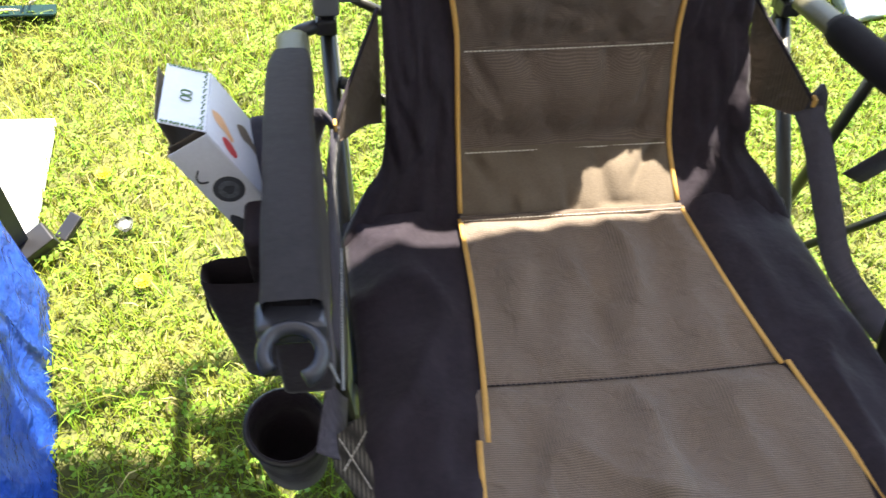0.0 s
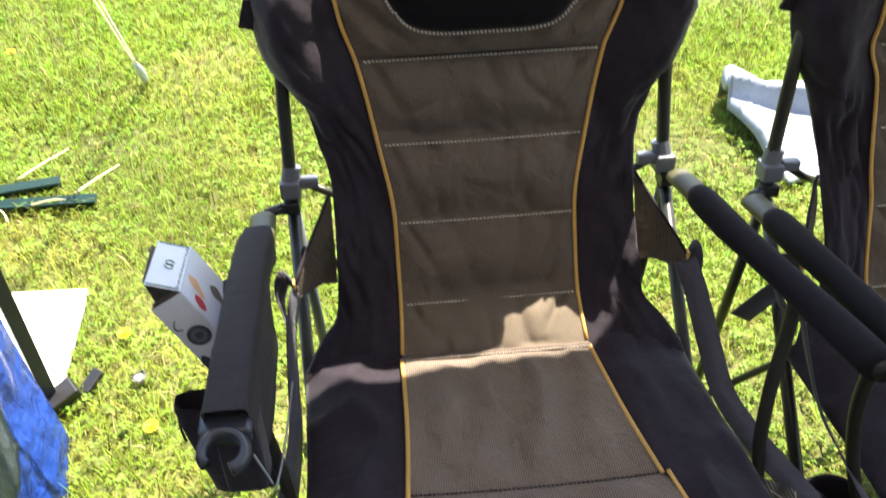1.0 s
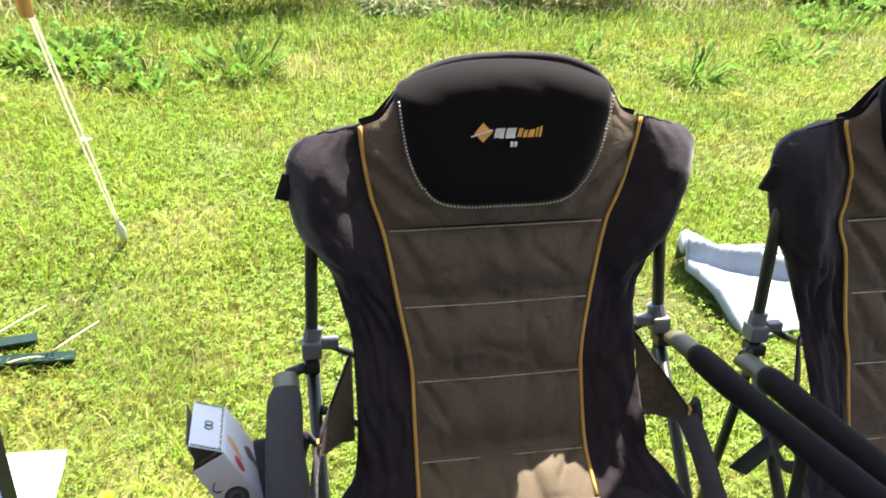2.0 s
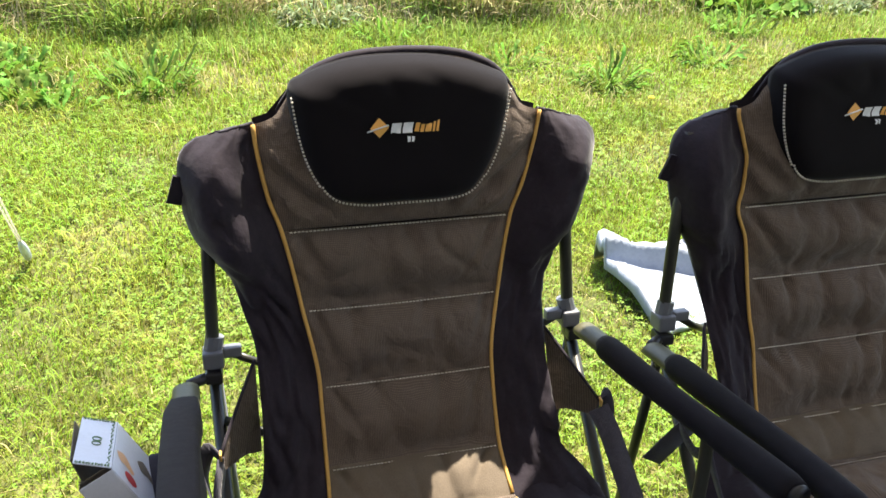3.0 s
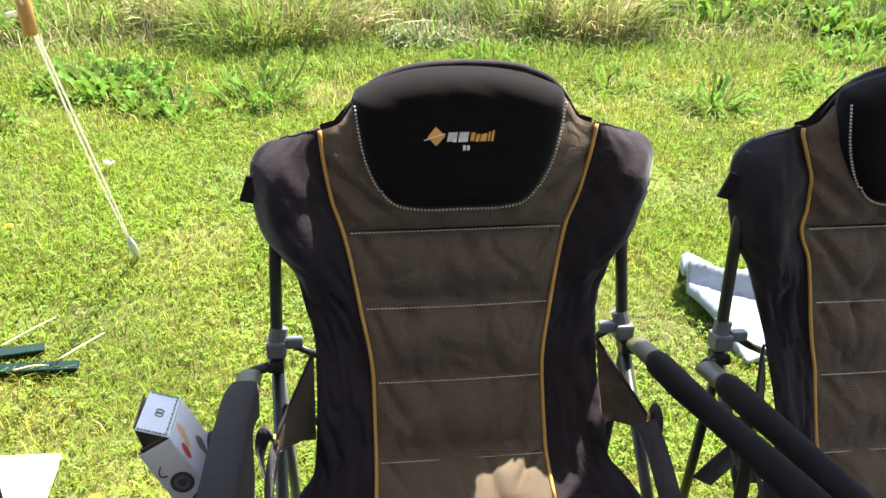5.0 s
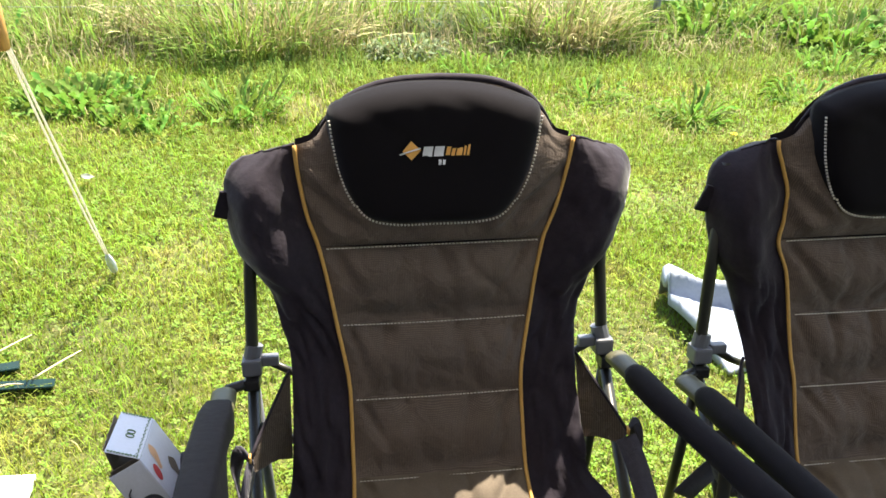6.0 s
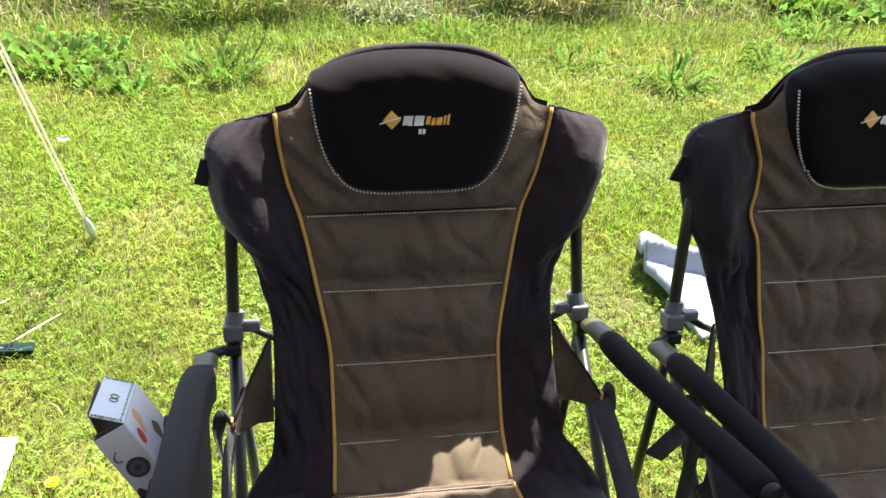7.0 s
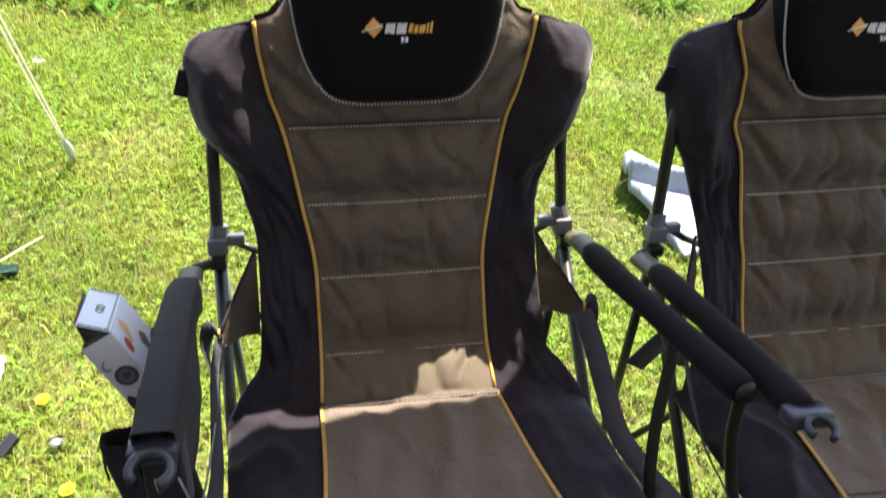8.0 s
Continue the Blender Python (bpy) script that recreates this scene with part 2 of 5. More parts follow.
def add_tube(bm, line, r, segs=10, flat=1.0, caps=True):
    """Sweeps a round (or flattened) section along a line; r may be a function of 0..1."""
    line = [Vector(p) for p in line]
    n = len(line)
    side = None
    rings = []
    for i, p in enumerate(line):
        t = (line[min(i + 1, n - 1)] - line[max(i - 1, 0)]).normalized()
        if side is None:
            side = t.cross(Vector((0, 0, 1)))
            if side.length < 0.1:
                side = t.cross(Vector((0, 1, 0)))
        side = (side - t * side.dot(t)).normalized()
        up = t.cross(side)
        rr = r(i / (n - 1)) if callable(r) else r
        rings.append([bm.verts.new(p + side * math.cos(a) * rr + up * math.sin(a) * rr * flat) for a in [2 * math.pi * k / segs for k in range(segs)]])
    for a, b in zip(rings, rings[1:]):
        for k in range(segs):
            bm.faces.new((a[k], a[(k + 1) % segs], b[(k + 1) % segs], b[k]))
    if caps:
        bm.faces.new(rings[0][::-1])
        bm.faces.new(rings[-1])
    return bm


def tube(line, r, segs=10, flat=1.0):
    return add_tube(bmesh.new(), line, r, segs, flat)


def add_grid(bm, f, nu, nv):
    """A sheet f(u, v), u and v from 0 to 1."""
    vs = [[bm.verts.new(f(i / nu, j / nv)) for i in range(nu + 1)] for j in range(nv + 1)]
    for j in range(nv):
        for i in range(nu):
            bm.faces.new((vs[j][i], vs[j][i + 1], vs[j + 1][i + 1], vs[j + 1][i]))
    return vs


def add_box(bm, size, m, bevel=0.003, segs=2):
    made = bmesh.ops.create_cube(bm, size=1.0, matrix=m @ Matrix.Diagonal((*size, 1)))["verts"]
    if bevel:
        edges = list({e for v in made for e in v.link_edges})
        bmesh.ops.bevel(bm, geom=edges, offset=bevel, segments=segs, affect="EDGES", profile=0.6)
    return bm


def ribbon(line, width, across, thick=0.0025):
    """A strap of some thickness along a line; across gives its width's direction at 0..1."""
    bm = bmesh.new()
    n = len(line)
    rows = []
    for i, p in enumerate(line):
        t = (Vector(line[min(i + 1, n - 1)]) - Vector(line[max(i - 1, 0)])).normalized()
        a = Vector(across(i / (n - 1)) if callable(across) else across)
        a = (a - t * a.dot(t)).normalized()
        nrm = t.cross(a)
        rows.append([bm.verts.new(Vector(p) + a * sx * width / 2 + nrm * sn * thick / 2) for sx, sn in ((-1, -1), (1, -1), (1, 1), (-1, 1))])
    for a, b in zip(rows, rows[1:]):
        for k in range(4):
            bm.faces.new((a[k], a[(k + 1) % 4], b[(k + 1) % 4], b[k]))
    bm.faces.new(rows[0])
    bm.faces.new(rows[-1])
    return bm


def stitches(line, pitch=0.0066, length=0.0046, r=0.0013, lift=(0, 0, 0)):
    """A row of thread dashes along a line."""
    bm = bmesh.new()
    line = [Vector(p) + Vector(lift) for p in line]
    carry = 0.0
    for a, b in zip(line, line[1:]):
        d = b - a
        ln = d.length
        if ln < 1e-6:
            continue
        t = d / ln
        s = carry
        while s < ln:
            p = a + t * s
            add_tube(bm, [p, p + t * length], r, 4)
            s += pitch
        carry = s - ln
    return bm


def pillow(outline, centre, front, edge_y, n_rings=10, power=2.4):
    """A domed pad: a closed outline of (x, z), a centre, the bulge to the front, and y at the rim by z."""
    bm = bmesh.new()
    loop = [Vector((p[0], 0, p[1])) for p in outline]
    c = Vector((centre[0], 0, centre[1]))
    rings = []
    for k in range(1, n_rings + 1):
        r = (k / n_rings) ** 0.55
        ring = []
        for p in loop:
            q = c + (p - c) * r
            y = edge_y(q.z) - front * max(0.0, 1 - r**power) ** 0.55
            y += (0.004 * noise.noise(Vector((q.x * 9, q.z * 9, 3.1))) + 0.005 * max(0.0, 1 - 3 * abs(noise.noise(Vector((q.x * 11 + q.z * 4, q.z * 16, 6.0))))) * max(0.0, (q.z - c.z) * 9)) * (1 - r**8)
            ring.append(bm.verts.new((q.x, y, q.z)))
        rings.append(ring)
    mid = bm.verts.new((c.x, edge_y(c.z) - front, c.z))
    n = len(loop)
    for k in range(n):
        bm.faces.new((mid, rings[0][k], rings[0][(k + 1) % n]))
    for a, b in zip(rings, rings[1:]):
        for k in range(n):
            bm.faces.new((a[k], b[k], b[(k + 1) % n], a[(k + 1) % n]))
    rim = [bm.verts.new((v.co.x * 0.99, v.co.y + 0.014, v.co.z)) for v in rings[-1]]
    for k in range(n):
        bm.faces.new((rings[-1][k], rim[k], rim[(k + 1) % n], rings[-1][(k + 1) % n]))
    bm.faces.new(rim)
    return bm


# ---- the setting ----
def hill(x, y):
    return 0.012 * noise.noise(Vector((x * 0.9, y * 0.9, 5.0))) + 0.02 * max(0.0, y - 4.0) * noise.noise(Vector((x * 0.4, y * 0.4, 9.0)))


def build_ground():
    bm = bmesh.new()
    xs = [-400, -120, -40, -15, -8, *np.arange(-5, 6.01, 0.12), 8, 15, 40, 120, 400]
    ys = [-400, -120, -40, -15, -6, *np.arange(-2, 9.01, 0.12), 12, 20, 45, 120, 400]
    vs = [[bm.verts.new((x, y, hill(x, y) - 0.006 if abs(x) < 9 and -7 < y < 13 else 0.0)) for x in xs] for y in ys]
    for j in range(len(ys) - 1):
        for i in range(len(xs) - 1):
            bm.faces.new((vs[j][i], vs[j][i + 1], vs[j + 1][i + 1], vs[j + 1][i]))
    return tagged(part("ground", bm, SOIL), "sunlit turf under short green grass", "ground", kind="structure")


build_ground()


def blades(name, label, mat, n, area, height, width, lean, seed, patch=None, base=0.0):
    """A field of bent blades, each two quads tapering to a tip, as one object."""
    rng = np.random.default_rng(seed)
    x0, x1, y0, y1 = area
    x, y = rng.uniform(x0, x1, n), rng.uniform(y0, y1, n)
    if patch is not None:
        keep = patch(x, y, rng.uniform(0, 1, n))
        x, y = x[keep], y[keep]
        n = len(x)
    z = np.array([hill(a, b) for a, b in zip(x, y)]) + base - 0.005
    h = height * rng.lognormal(0, 0.35, n)
    w = width * rng.uniform(0.6, 1.4, n)
    a = rng.uniform(0, 2 * np.pi, n)
    tilt = lean * rng.uniform(0.1, 1.3, n)
    dx, dy = np.cos(a), np.sin(a)
    turn = a + np.pi / 2 + rng.normal(0, 0.5, n)
    sx, sy = np.cos(turn) * w / 2, np.sin(turn) * w / 2
    v = np.empty((n, 5, 3))
    v[:, 0] = np.stack([x - sx, y - sy, z], 1)
    v[:, 1] = np.stack([x + sx, y + sy, z], 1)
    mx, my, mz = x + dx * h * tilt * 0.35, y + dy * h * tilt * 0.35, z + h * 0.62
    v[:, 2] = np.stack([mx + sx * 0.8, my + sy * 0.8, mz], 1)
    v[:, 3] = np.stack([mx - sx * 0.8, my - sy * 0.8, mz], 1)
    v[:, 4] = np.stack([x + dx * h * tilt, y + dy * h * tilt, z + h * (1 - 0.28 * tilt)], 1)
    k = np.arange(n)[:, None] * 5
    loops = np.concatenate([k + [0, 1, 2, 3], k + [3, 2, 4]], 1).ravel()
    me = bpy.data.meshes.new(name)
    me.vertices.add(n * 5)
    me.vertices.foreach_set("co", v.ravel())
    me.loops.add(len(loops))
    me.loops.foreach_set("vertex_index", loops)
    me.polygons.add(n * 2)
    me.polygons.foreach_set("loop_start", (np.arange(n)[:, None] * 7 + [0, 4]).ravel())
    me.update(calc_edges=True)
    me.materials.append(mat)
    return tagged(new(name, me), label, "grass", kind="stuff")


def patchy(scale, low, seed):
    """Keeps blades more in some patches than in others."""
    def keep(x, y, r):
        v = np.array([noise.noise(Vector((a * scale, b * scale, seed))) for a, b in zip(x, y)]) * 0.9 + 0.5
        return (r < np.clip(v + low, 0, 1)) & in_view(x, y)
    return keep


def in_view(x, y):
    return (x > -1.75 - 0.42 * np.maximum(y, 0)) & (x < 1.35 + 0.84 * np.maximum(y, 0)) & (np.hypot(x, y + 0.9) > 0.2)


blades("lawn_grass", "short bright green lawn grass in full sun", BLADE, 165000, (-1.9, 2.4, -1.05, 1.5), 0.030, 0.0026, 1.3, 1, patchy(2.2, 0.35, 1.0))
blades("lawn_grass", "short bright green lawn grass in full sun", BLADE, 150000, (-2.6, 3.6, 1.5, 3.4), 0.036, 0.0037, 1.2, 2, patchy(2.0, 0.35, 2.0))
blades("meadow_grass", "longer green meadow grass in full sun", BLADE, 115000, (-3.8, 5.4, 3.4, 5.4), 0.042, 0.0055, 1.1, 3, patchy(1.6, 0.4, 3.0))
blades("tall_grass", "tall rank grass along a wire fence", RANK_BLADE, 42000, (-5.0, 7.5, 4.7, 8.5), 0.15, 0.009, 0.9, 4, patchy(1.1, 0.1, 4.0))
blades("meadow_grass", "ankle-high green grass before the fence", RANK_BLADE, 34000, (-4.2, 6.2, 4.0, 5.4), 0.085, 0.006, 1.2, 16, patchy(1.2, 0.15, 31.0))
blades("dry_grass", "yellowed dry grass stems in the lawn", DRY, 44000, (-2.6, 3.4, -0.6, 4.0), 0.028, 0.0032, 1.2, 5, patchy(2.3, -0.2, 7.0))
blades("dry_grass", "tall straw-coloured grass along a fence", RANK_DRY, 7000, (-5.0, 7.5, 4.6, 8.5), 0.22, 0.006, 0.8, 6, patchy(0.9, -0.25, 8.0))
blades("dry_grass", "yellowed tufts among the meadow grass", DRY, 26000, (-3.8, 5.2, 2.9, 5.0), 0.060, 0.0042, 1.0, 15, patchy(1.5, -0.15, 17.0))


def clover(name, label, n, area, size, seed, keep):
    """Low three-lobed leaves."""
    rng = np.random.default_rng(seed)
    x0, x1, y0, y1 = area
    x, y = rng.uniform(x0, x1, n), rng.uniform(y0, y1, n)
    sel = keep(x, y, rng.uniform(0, 1, n))
    x, y = x[sel], y[sel]
    verts, faces = [], []
    for a, b in zip(x, y):
        z = hill(a, b) + rng.uniform(0.008, 0.03)
        s = size * rng.uniform(0.6, 1.3)
        turn, tip = rng.uniform(0, 6.28), rng.normal(0, 0.25, 2)
        for k in range(3):
            w = turn + k * 2.094
            q = len(verts)
            for d, off in ((0.0, 0.0), (0.75, -0.55), (1.05, 0.0), (0.75, 0.55)):
                px, py = math.cos(w + off) * d * s, math.sin(w + off) * d * s
                verts.append((a + px, b + py, z + px * tip[0] + py * tip[1]))
            faces.append((q, q + 1, q + 2, q + 3))
    me = bpy.data.meshes.new(name)
    me.from_pydata(verts, [], faces)
    me.materials.append(CLOVER)
    return tagged(new(name, me), label, "clover", kind="stuff")


clover("clover", "low patches of clover leaves in the lawn", 26000, (-1.9, 2.2, -1.0, 1.6), 0.0112, 11, patchy(1.9, 0.1, 21.0))
clover("clover", "low patches of clover leaves in the lawn", 22000, (-2.6, 3.2, 1.6, 3.8), 0.012, 12, patchy(1.5, 0.1, 22.0))


# ---- the folding chairs ----
BACK_Y = curve([(0.455, -0.012), (0.467, 0.0), (0.495, 0.052), (0.523, 0.095), (0.585, 0.138), (0.648, 0.172), (0.776, 0.228), (0.914, 0.265), (1.087, 0.304), (1.22, 0.326)])
PIPE_X = curve([(0.467, 0.165), (0.523, 0.160), (0.648, 0.159), (0.776, 0.178), (0.914, 0.203), (0.975, 0.224), (1.087, 0.244), (1.2, 0.25)])
OUT_X = curve([(0.45, 0.338), (0.467, 0.330), (0.480, 0.318), (0.497, 0.300), (0.520, 0.274), (0.57, 0.266), (0.638, 0.262), (0.70, 0.262), (0.77, 0.276), (0.824, 0.293), (0.860, 0.318), (0.892, 0.341), (0.957, 0.362), (1.015, 0.366), (1.035, 0.363), (1.050, 0.354), (1.060, 0.343), (1.068, 0.325), (1.09, 0.29)])
DOME_Z = curve([(0.0, 1.193), (0.05, 1.191), (0.09, 1.186), (0.13, 1.174), (0.16, 1.158), (0.19, 1.130), (0.21, 1.102), (0.235, 1.093), (0.335, 1.080), (0.4, 1.078)])
SEAT_PIPE = curve([(-0.48, 0.218), (-0.37, 0.203), (-0.28, 0.190), (-0.14, 0.174), (0.0, 0.165)])
SEAT_OUT = curve([(-0.48, 0.338), (-0.42, 0.345), (-0.30, 0.344), (-0.20, 0.338), (-0.09, 0.336), (0.0, 0.334)])
SEAMS = (0.467, 0.523, 0.648, 0.776, 0.914)
THICK = 0.024


def crease(x, y, z, k=1.0):
    """Sags, soft folds and small pulls of cloth."""
    a = noise.noise(Vector((x * 7, y * 7, z * 7 + 2)))
    fold = 1 - abs(noise.noise(Vector((x * 9 + z * 5, y * 6, z * 6 - x * 4 + 3)))) * 2.2
    b = noise.noise(Vector((x * 17 + 4, z * 9, y * 13)))
    c = noise.noise(Vector((x * 42, z * 14 + 9, y * 14)))
    return k * (0.005 * a + 0.008 * max(0.0, fold) ** 3 + 0.004 * b + 0.002 * c)


def inner(*ts):
    """0 at a panel's edges, 1 well inside it."""
    return min(1.0, *[6 * min(t, 1 - t) for t in ts]) if len(ts) > 1 else min(1.0, 6 * min(ts[0], 1 - ts[0]))


def skew(bm, head=True):
    """The frame is racked a little, so that its front stands off to one side."""
    for v in bm.verts:
        if v.co.y < 0:
            v.co.x += -0.07 * v.co.y
        if head and v.co.z > 0.92:
            v.co.x += 0.055 * (v.co.z - 0.92)
    return bm


def seat_z(y):
    return 0.467 - 0.1 * y


def build_chair(label, PIPE_X=PIPE_X, seed=0.0, narrow=0.0):
    chair = thing("folding_chair", label, "chair", "camping chairs in a row")

    def add(name, bm, mat, lab="", parent=chair, smooth=True):
        return part(name, skew(bm, "cushion" not in name and "cushion" not in parent.name), mat, parent, lab, smooth)

    # quilted centre of the back, one panel between each two seams
    for i in range(4):
        z0, z1 = SEAMS[i], SEAMS[i + 1]
        def f(u, v, z0=z0, z1=z1, i=i):
            z = z0 + (z1 - z0) * v
            x = (2 * u - 1) * PIPE_X(z)
            puff = (0.034 if i else 0.013) * math.sin(math.pi * v**1.25) ** 0.8 * (1 - abs(2 * u - 1) ** 5) if 0 < v < 1 else 0
            sag = 0.010 * (1 - (2 * u - 1) ** 2)
            droop = -0.006 * (1 - (2 * u - 1) ** 2) if i > 0 else (0.006 - 0.012 * v) * (1 - (2 * u - 1) ** 2)
            d = 1 - v
            gather = max(0.0, 1 - 3.4 * abs(noise.noise(Vector((u * 4.6 + i * 3.1 + seed, i * 2.0, 1.7 + d * 0.5)))))
            some = max(0.0, min(1.0, 0.75 + 1.8 * noise.noise(Vector((u * 6, i * 5.0 + seed, 9.0)))))
            pull = (0.030 if i else 0.014) * gather * some * math.exp(-d * 3.6) * min(1, d * 9) * inner(u)
            rise = 0.018 * max(0.0, 1 - 4 * abs(noise.noise(Vector((u * 4 + 9 * i, seed, 4.0 + v * 0.5))))) * math.exp(-v * 4) * min(1, v * 9) * inner(u)
            e = 1 - abs(2 * u - 1)
            tug = 0.020 * math.exp(-((e - 0.10 - 0.55 * d * (0.6 + 0.3 * math.sin(i * 2 + u))) / 0.06) ** 2) * min(1, 5 * d) * max(0.0, 1 - d * 1.3)
            out = puff - pull - rise - tug - crease(x, seed, z + i, 1.05 if i else 0.5) * inner(u, v)
            lean = (BACK_Y(z + 0.01) - BACK_Y(z - 0.01)) / 0.02
            away = Vector((0, -1, lean)).normalized()
            return Vector((x, BACK_Y(z) + sag * 0.5, z + droop)) + away * out
        bm = bmesh.new()
        add_grid(bm, f, 80, 26)
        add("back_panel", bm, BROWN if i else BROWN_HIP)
        if i > 0:
            line = [f(u / 60, 0.0) - Vector((0, 0.0085, 0.001)) for u in range(2, 59)]
            add("stitching", stitches(line), THREAD, "pale running stitch")
    # the top of the back behind the head cushion
    def top(u, v):
        s = 2 * u - 1
        xb = s * PIPE_X(0.914 + 0.173 * v)
        z = 0.914 + (DOME_Z(abs(xb)) - 0.914) * v
        x = xb
        puff = 0.036 * min(1.0, v * 7) ** 0.5 * math.sqrt(max(0.0, 1 - (max(0.0, v - 0.5) / 0.5) ** 2))
        fold = 0.015 * max(0.0, math.sin(abs(s) * 13 - v * 8 + s + seed)) ** 2 * min(1.0, v * (1 - v) * 5) * (0.35 + 0.65 * abs(s)) * inner(u)
        for (ax, az), (bx, bz), deep in (((0.238, 1.062), (0.090, 0.946), 0.012), ((0.236, 1.012), (0.150, 0.930), 0.008)):
            run = Vector((bx - ax, bz - az))
            off = Vector((abs(x) - ax, z - az))
            along = off.dot(run) / run.length_squared
            d = (off.x * run.y - off.y * run.x) / run.length
            hold = max(0.0, math.sin(math.pi * min(1.0, max(0.0, along)))) ** 0.6
            fold += hold * deep * (0.7 * math.exp(-((d + 0.016) / 0.011) ** 2) - math.exp(-(d / 0.012) ** 2))
        return Vector((x, BACK_Y(z) - puff * (1 - abs(s) ** 6) + fold + crease(x, 3 + seed, z, 1.1) * inner(u, v), z))
    bm = bmesh.new()
    add_grid(bm, top, 64, 34)
    add("back_panel", bm, BROWN, "taupe yoke behind the head cushion")
    line = [top(u / 60, 0.0) - Vector((0, 0.0085, 0.001)) for u in range(2, 59)]
    add("stitching", stitches(line), THREAD, "pale running stitch")

    # black sides of the back, padded over the posts
    for side in (-1, 1):
        def face(u, v, back=False, side=side):
            zt = DOME_Z(PIPE_X(1.08) + (OUT_X(1.08) - PIPE_X(1.08)) * u) - 0.018 * u**3
            z = 0.455 + (zt - 0.455) * v
            x0, x1 = PIPE_X(z), OUT_X(z) - narrow * min(1.0, max(0.0, (z - 0.82) / 0.1))
            x = x0 + (x1 - x0) * u
            wing = min(1.0, max(0.0, (z - 0.78) / 0.12))
            roll = (0.012 + 0.006 * wing) * u**4
            bucket = 0.062 * u**0.8 * math.exp(-((z - 0.58) / 0.11) ** 2)
            if back:
                y = BACK_Y(z) + THICK + 0.02 * wing * math.sin(math.pi * u) + roll * 0.2
                if u > 0.99 or v > 0.99:
                    y = BACK_Y(z) + THICK * 0.55 + roll
            else:
                cap = math.cos(0.5 * math.pi * max(0.0, v - 0.86) / 0.14)
                y = BACK_Y(z) - (0.006 + 0.050 * wing) * math.sin(math.pi * min(1, u * 1.02) ** 1.4) ** (0.6 + 0.35 * wing) * cap + roll
                y += crease(x * side, 7 * side + seed, z, 1.2 - 0.3 * wing) * min(1, 8 * u)
                y += 0.006 * math.sin(z * 46 + u * 9 + side) * u * (1 - wing)
                y -= 0.007 * wing * noise.noise(Vector((u * 2.2 + side * 3 + seed, z * 12 + u * 3, 2.0))) * max(0.0, 1 - abs(z - 1.0) / 0.12) * min(1, 6 * u)
                y += 0.013 * max(0.0, 1 - 3.2 * abs(noise.noise(Vector((u * 2.4 + z * 9, z * 12 - u * 4, side * 4 + seed))))) * (1 - 0.5 * wing) * min(1, 5 * u)
                y = min(y, BACK_Y(z) + THICK * 0.55 + roll)
            return Vector((side * x, y - bucket, z))
        bm = bmesh.new()
        a = add_grid(bm, face, 18, 54)
        b = add_grid(bm, lambda u, v: face(u, v, True), 18, 54)
        for j in range(54):
            bm.faces.new((a[j][18], b[j][18], b[j + 1][18], a[j + 1][18]))
        for i in range(18):
            bm.faces.new((a[54][i], a[54][i + 1], b[54][i + 1], b[54][i]))
        add("back_side", bm, BLACK, "black padded side sleeve")
        line = [face(0.0, k / 60) + Vector((-side * 0.0005, -0.004, 0)) for k in range(2, 61)]
        add("piping", tube(line, 0.0036, 8), PIPING, "amber piping")
        rim = [face(u / 20, 1.0) + Vector((0, 0.002, 0.000)) for u in range(0, 19)]
        add("rim_binding", tube(rim, lambda t: 0.0034 - 0.0016 * t, 6), BLACK)
    # plain rear sheet and the dome's binding
    bm = bmesh.new()
    def rear(u, v):
        s = 2 * u - 1
        z0 = 0.47
        z = z0 + (DOME_Z(abs(s * 0.243)) - z0) * v
        return Vector((s * PIPE_X(z) * 1.0, BACK_Y(z) + THICK + 0.004, z))
    add_grid(bm, rear, 20, 24)
    add("rear_sheet", bm, BLACK)
    dome = [Vector((x, BACK_Y(DOME_Z(abs(x))) + 0.008, DOME_Z(abs(x)) + 0.004)) for x in np.linspace(-0.207, 0.207, 41)]
    add("dome_binding", tube(dome, lambda t: 0.0085 * min(1.0, 7 * min(t, 1 - t) + 0.12), 8, 0.8), BLACK, "black bound edge over the head end")

    # head cushion
    shape = [(-0.178, 1.146), (-0.167, 1.070), (-0.148, 1.016), (-0.118, 0.977), (-0.070, 0.964), (0.0, 0.963), (0.080, 0.964), (0.124, 0.976), (0.156, 1.016), (0.177, 1.068), (0.190, 1.144), (0.160, 1.168), (0.085, 1.189), (0.0, 1.195), (-0.080, 1.190), (-0.150, 1.169)]
    loop = [(p.x, p.z) for p in spline([(a, 0, b) for a, b in shape], 6, True)]
    rim_y = lambda z: BACK_Y(z) - 0.014
    cushion = add("head_cushion", pillow(loop, (0.0, 1.085), 0.052, rim_y, 20, 9.0), PAD, "black neoprene head cushion")
    low = [(p.x, 0, p.z) for p in spline([(a, 0, b) for a, b in shape[:11]], 10)]
    line = [Vector((x * 0.975, rim_y(z) - 0.0315, z + (0.004 if z < 1.0 else 0))) for x, _, z in low]
    add("cushion_stitching", stitches(line, 0.0062, 0.0034, 0.0021), THREAD, "coarse white zigzag stitch", cushion)
    # the maker's mark, as plain shapes
    def print_on(name, mat, quad, lab):
        bm = bmesh.new()
        def g(u, v):
            x = quad[0] + (quad[1] - quad[0]) * u + (quad[4] if len(quad) > 4 else 0) * v
            z = quad[2] + (quad[3] - quad[2]) * v
            return Vector((x, mark_y(x, z), z))
        add_grid(bm, g, 6, 3)
        add(name, bm, mat, lab, cushion)
    tops = [(v.co.x, v.co.y, v.co.z) for v in cushion.data.vertices]
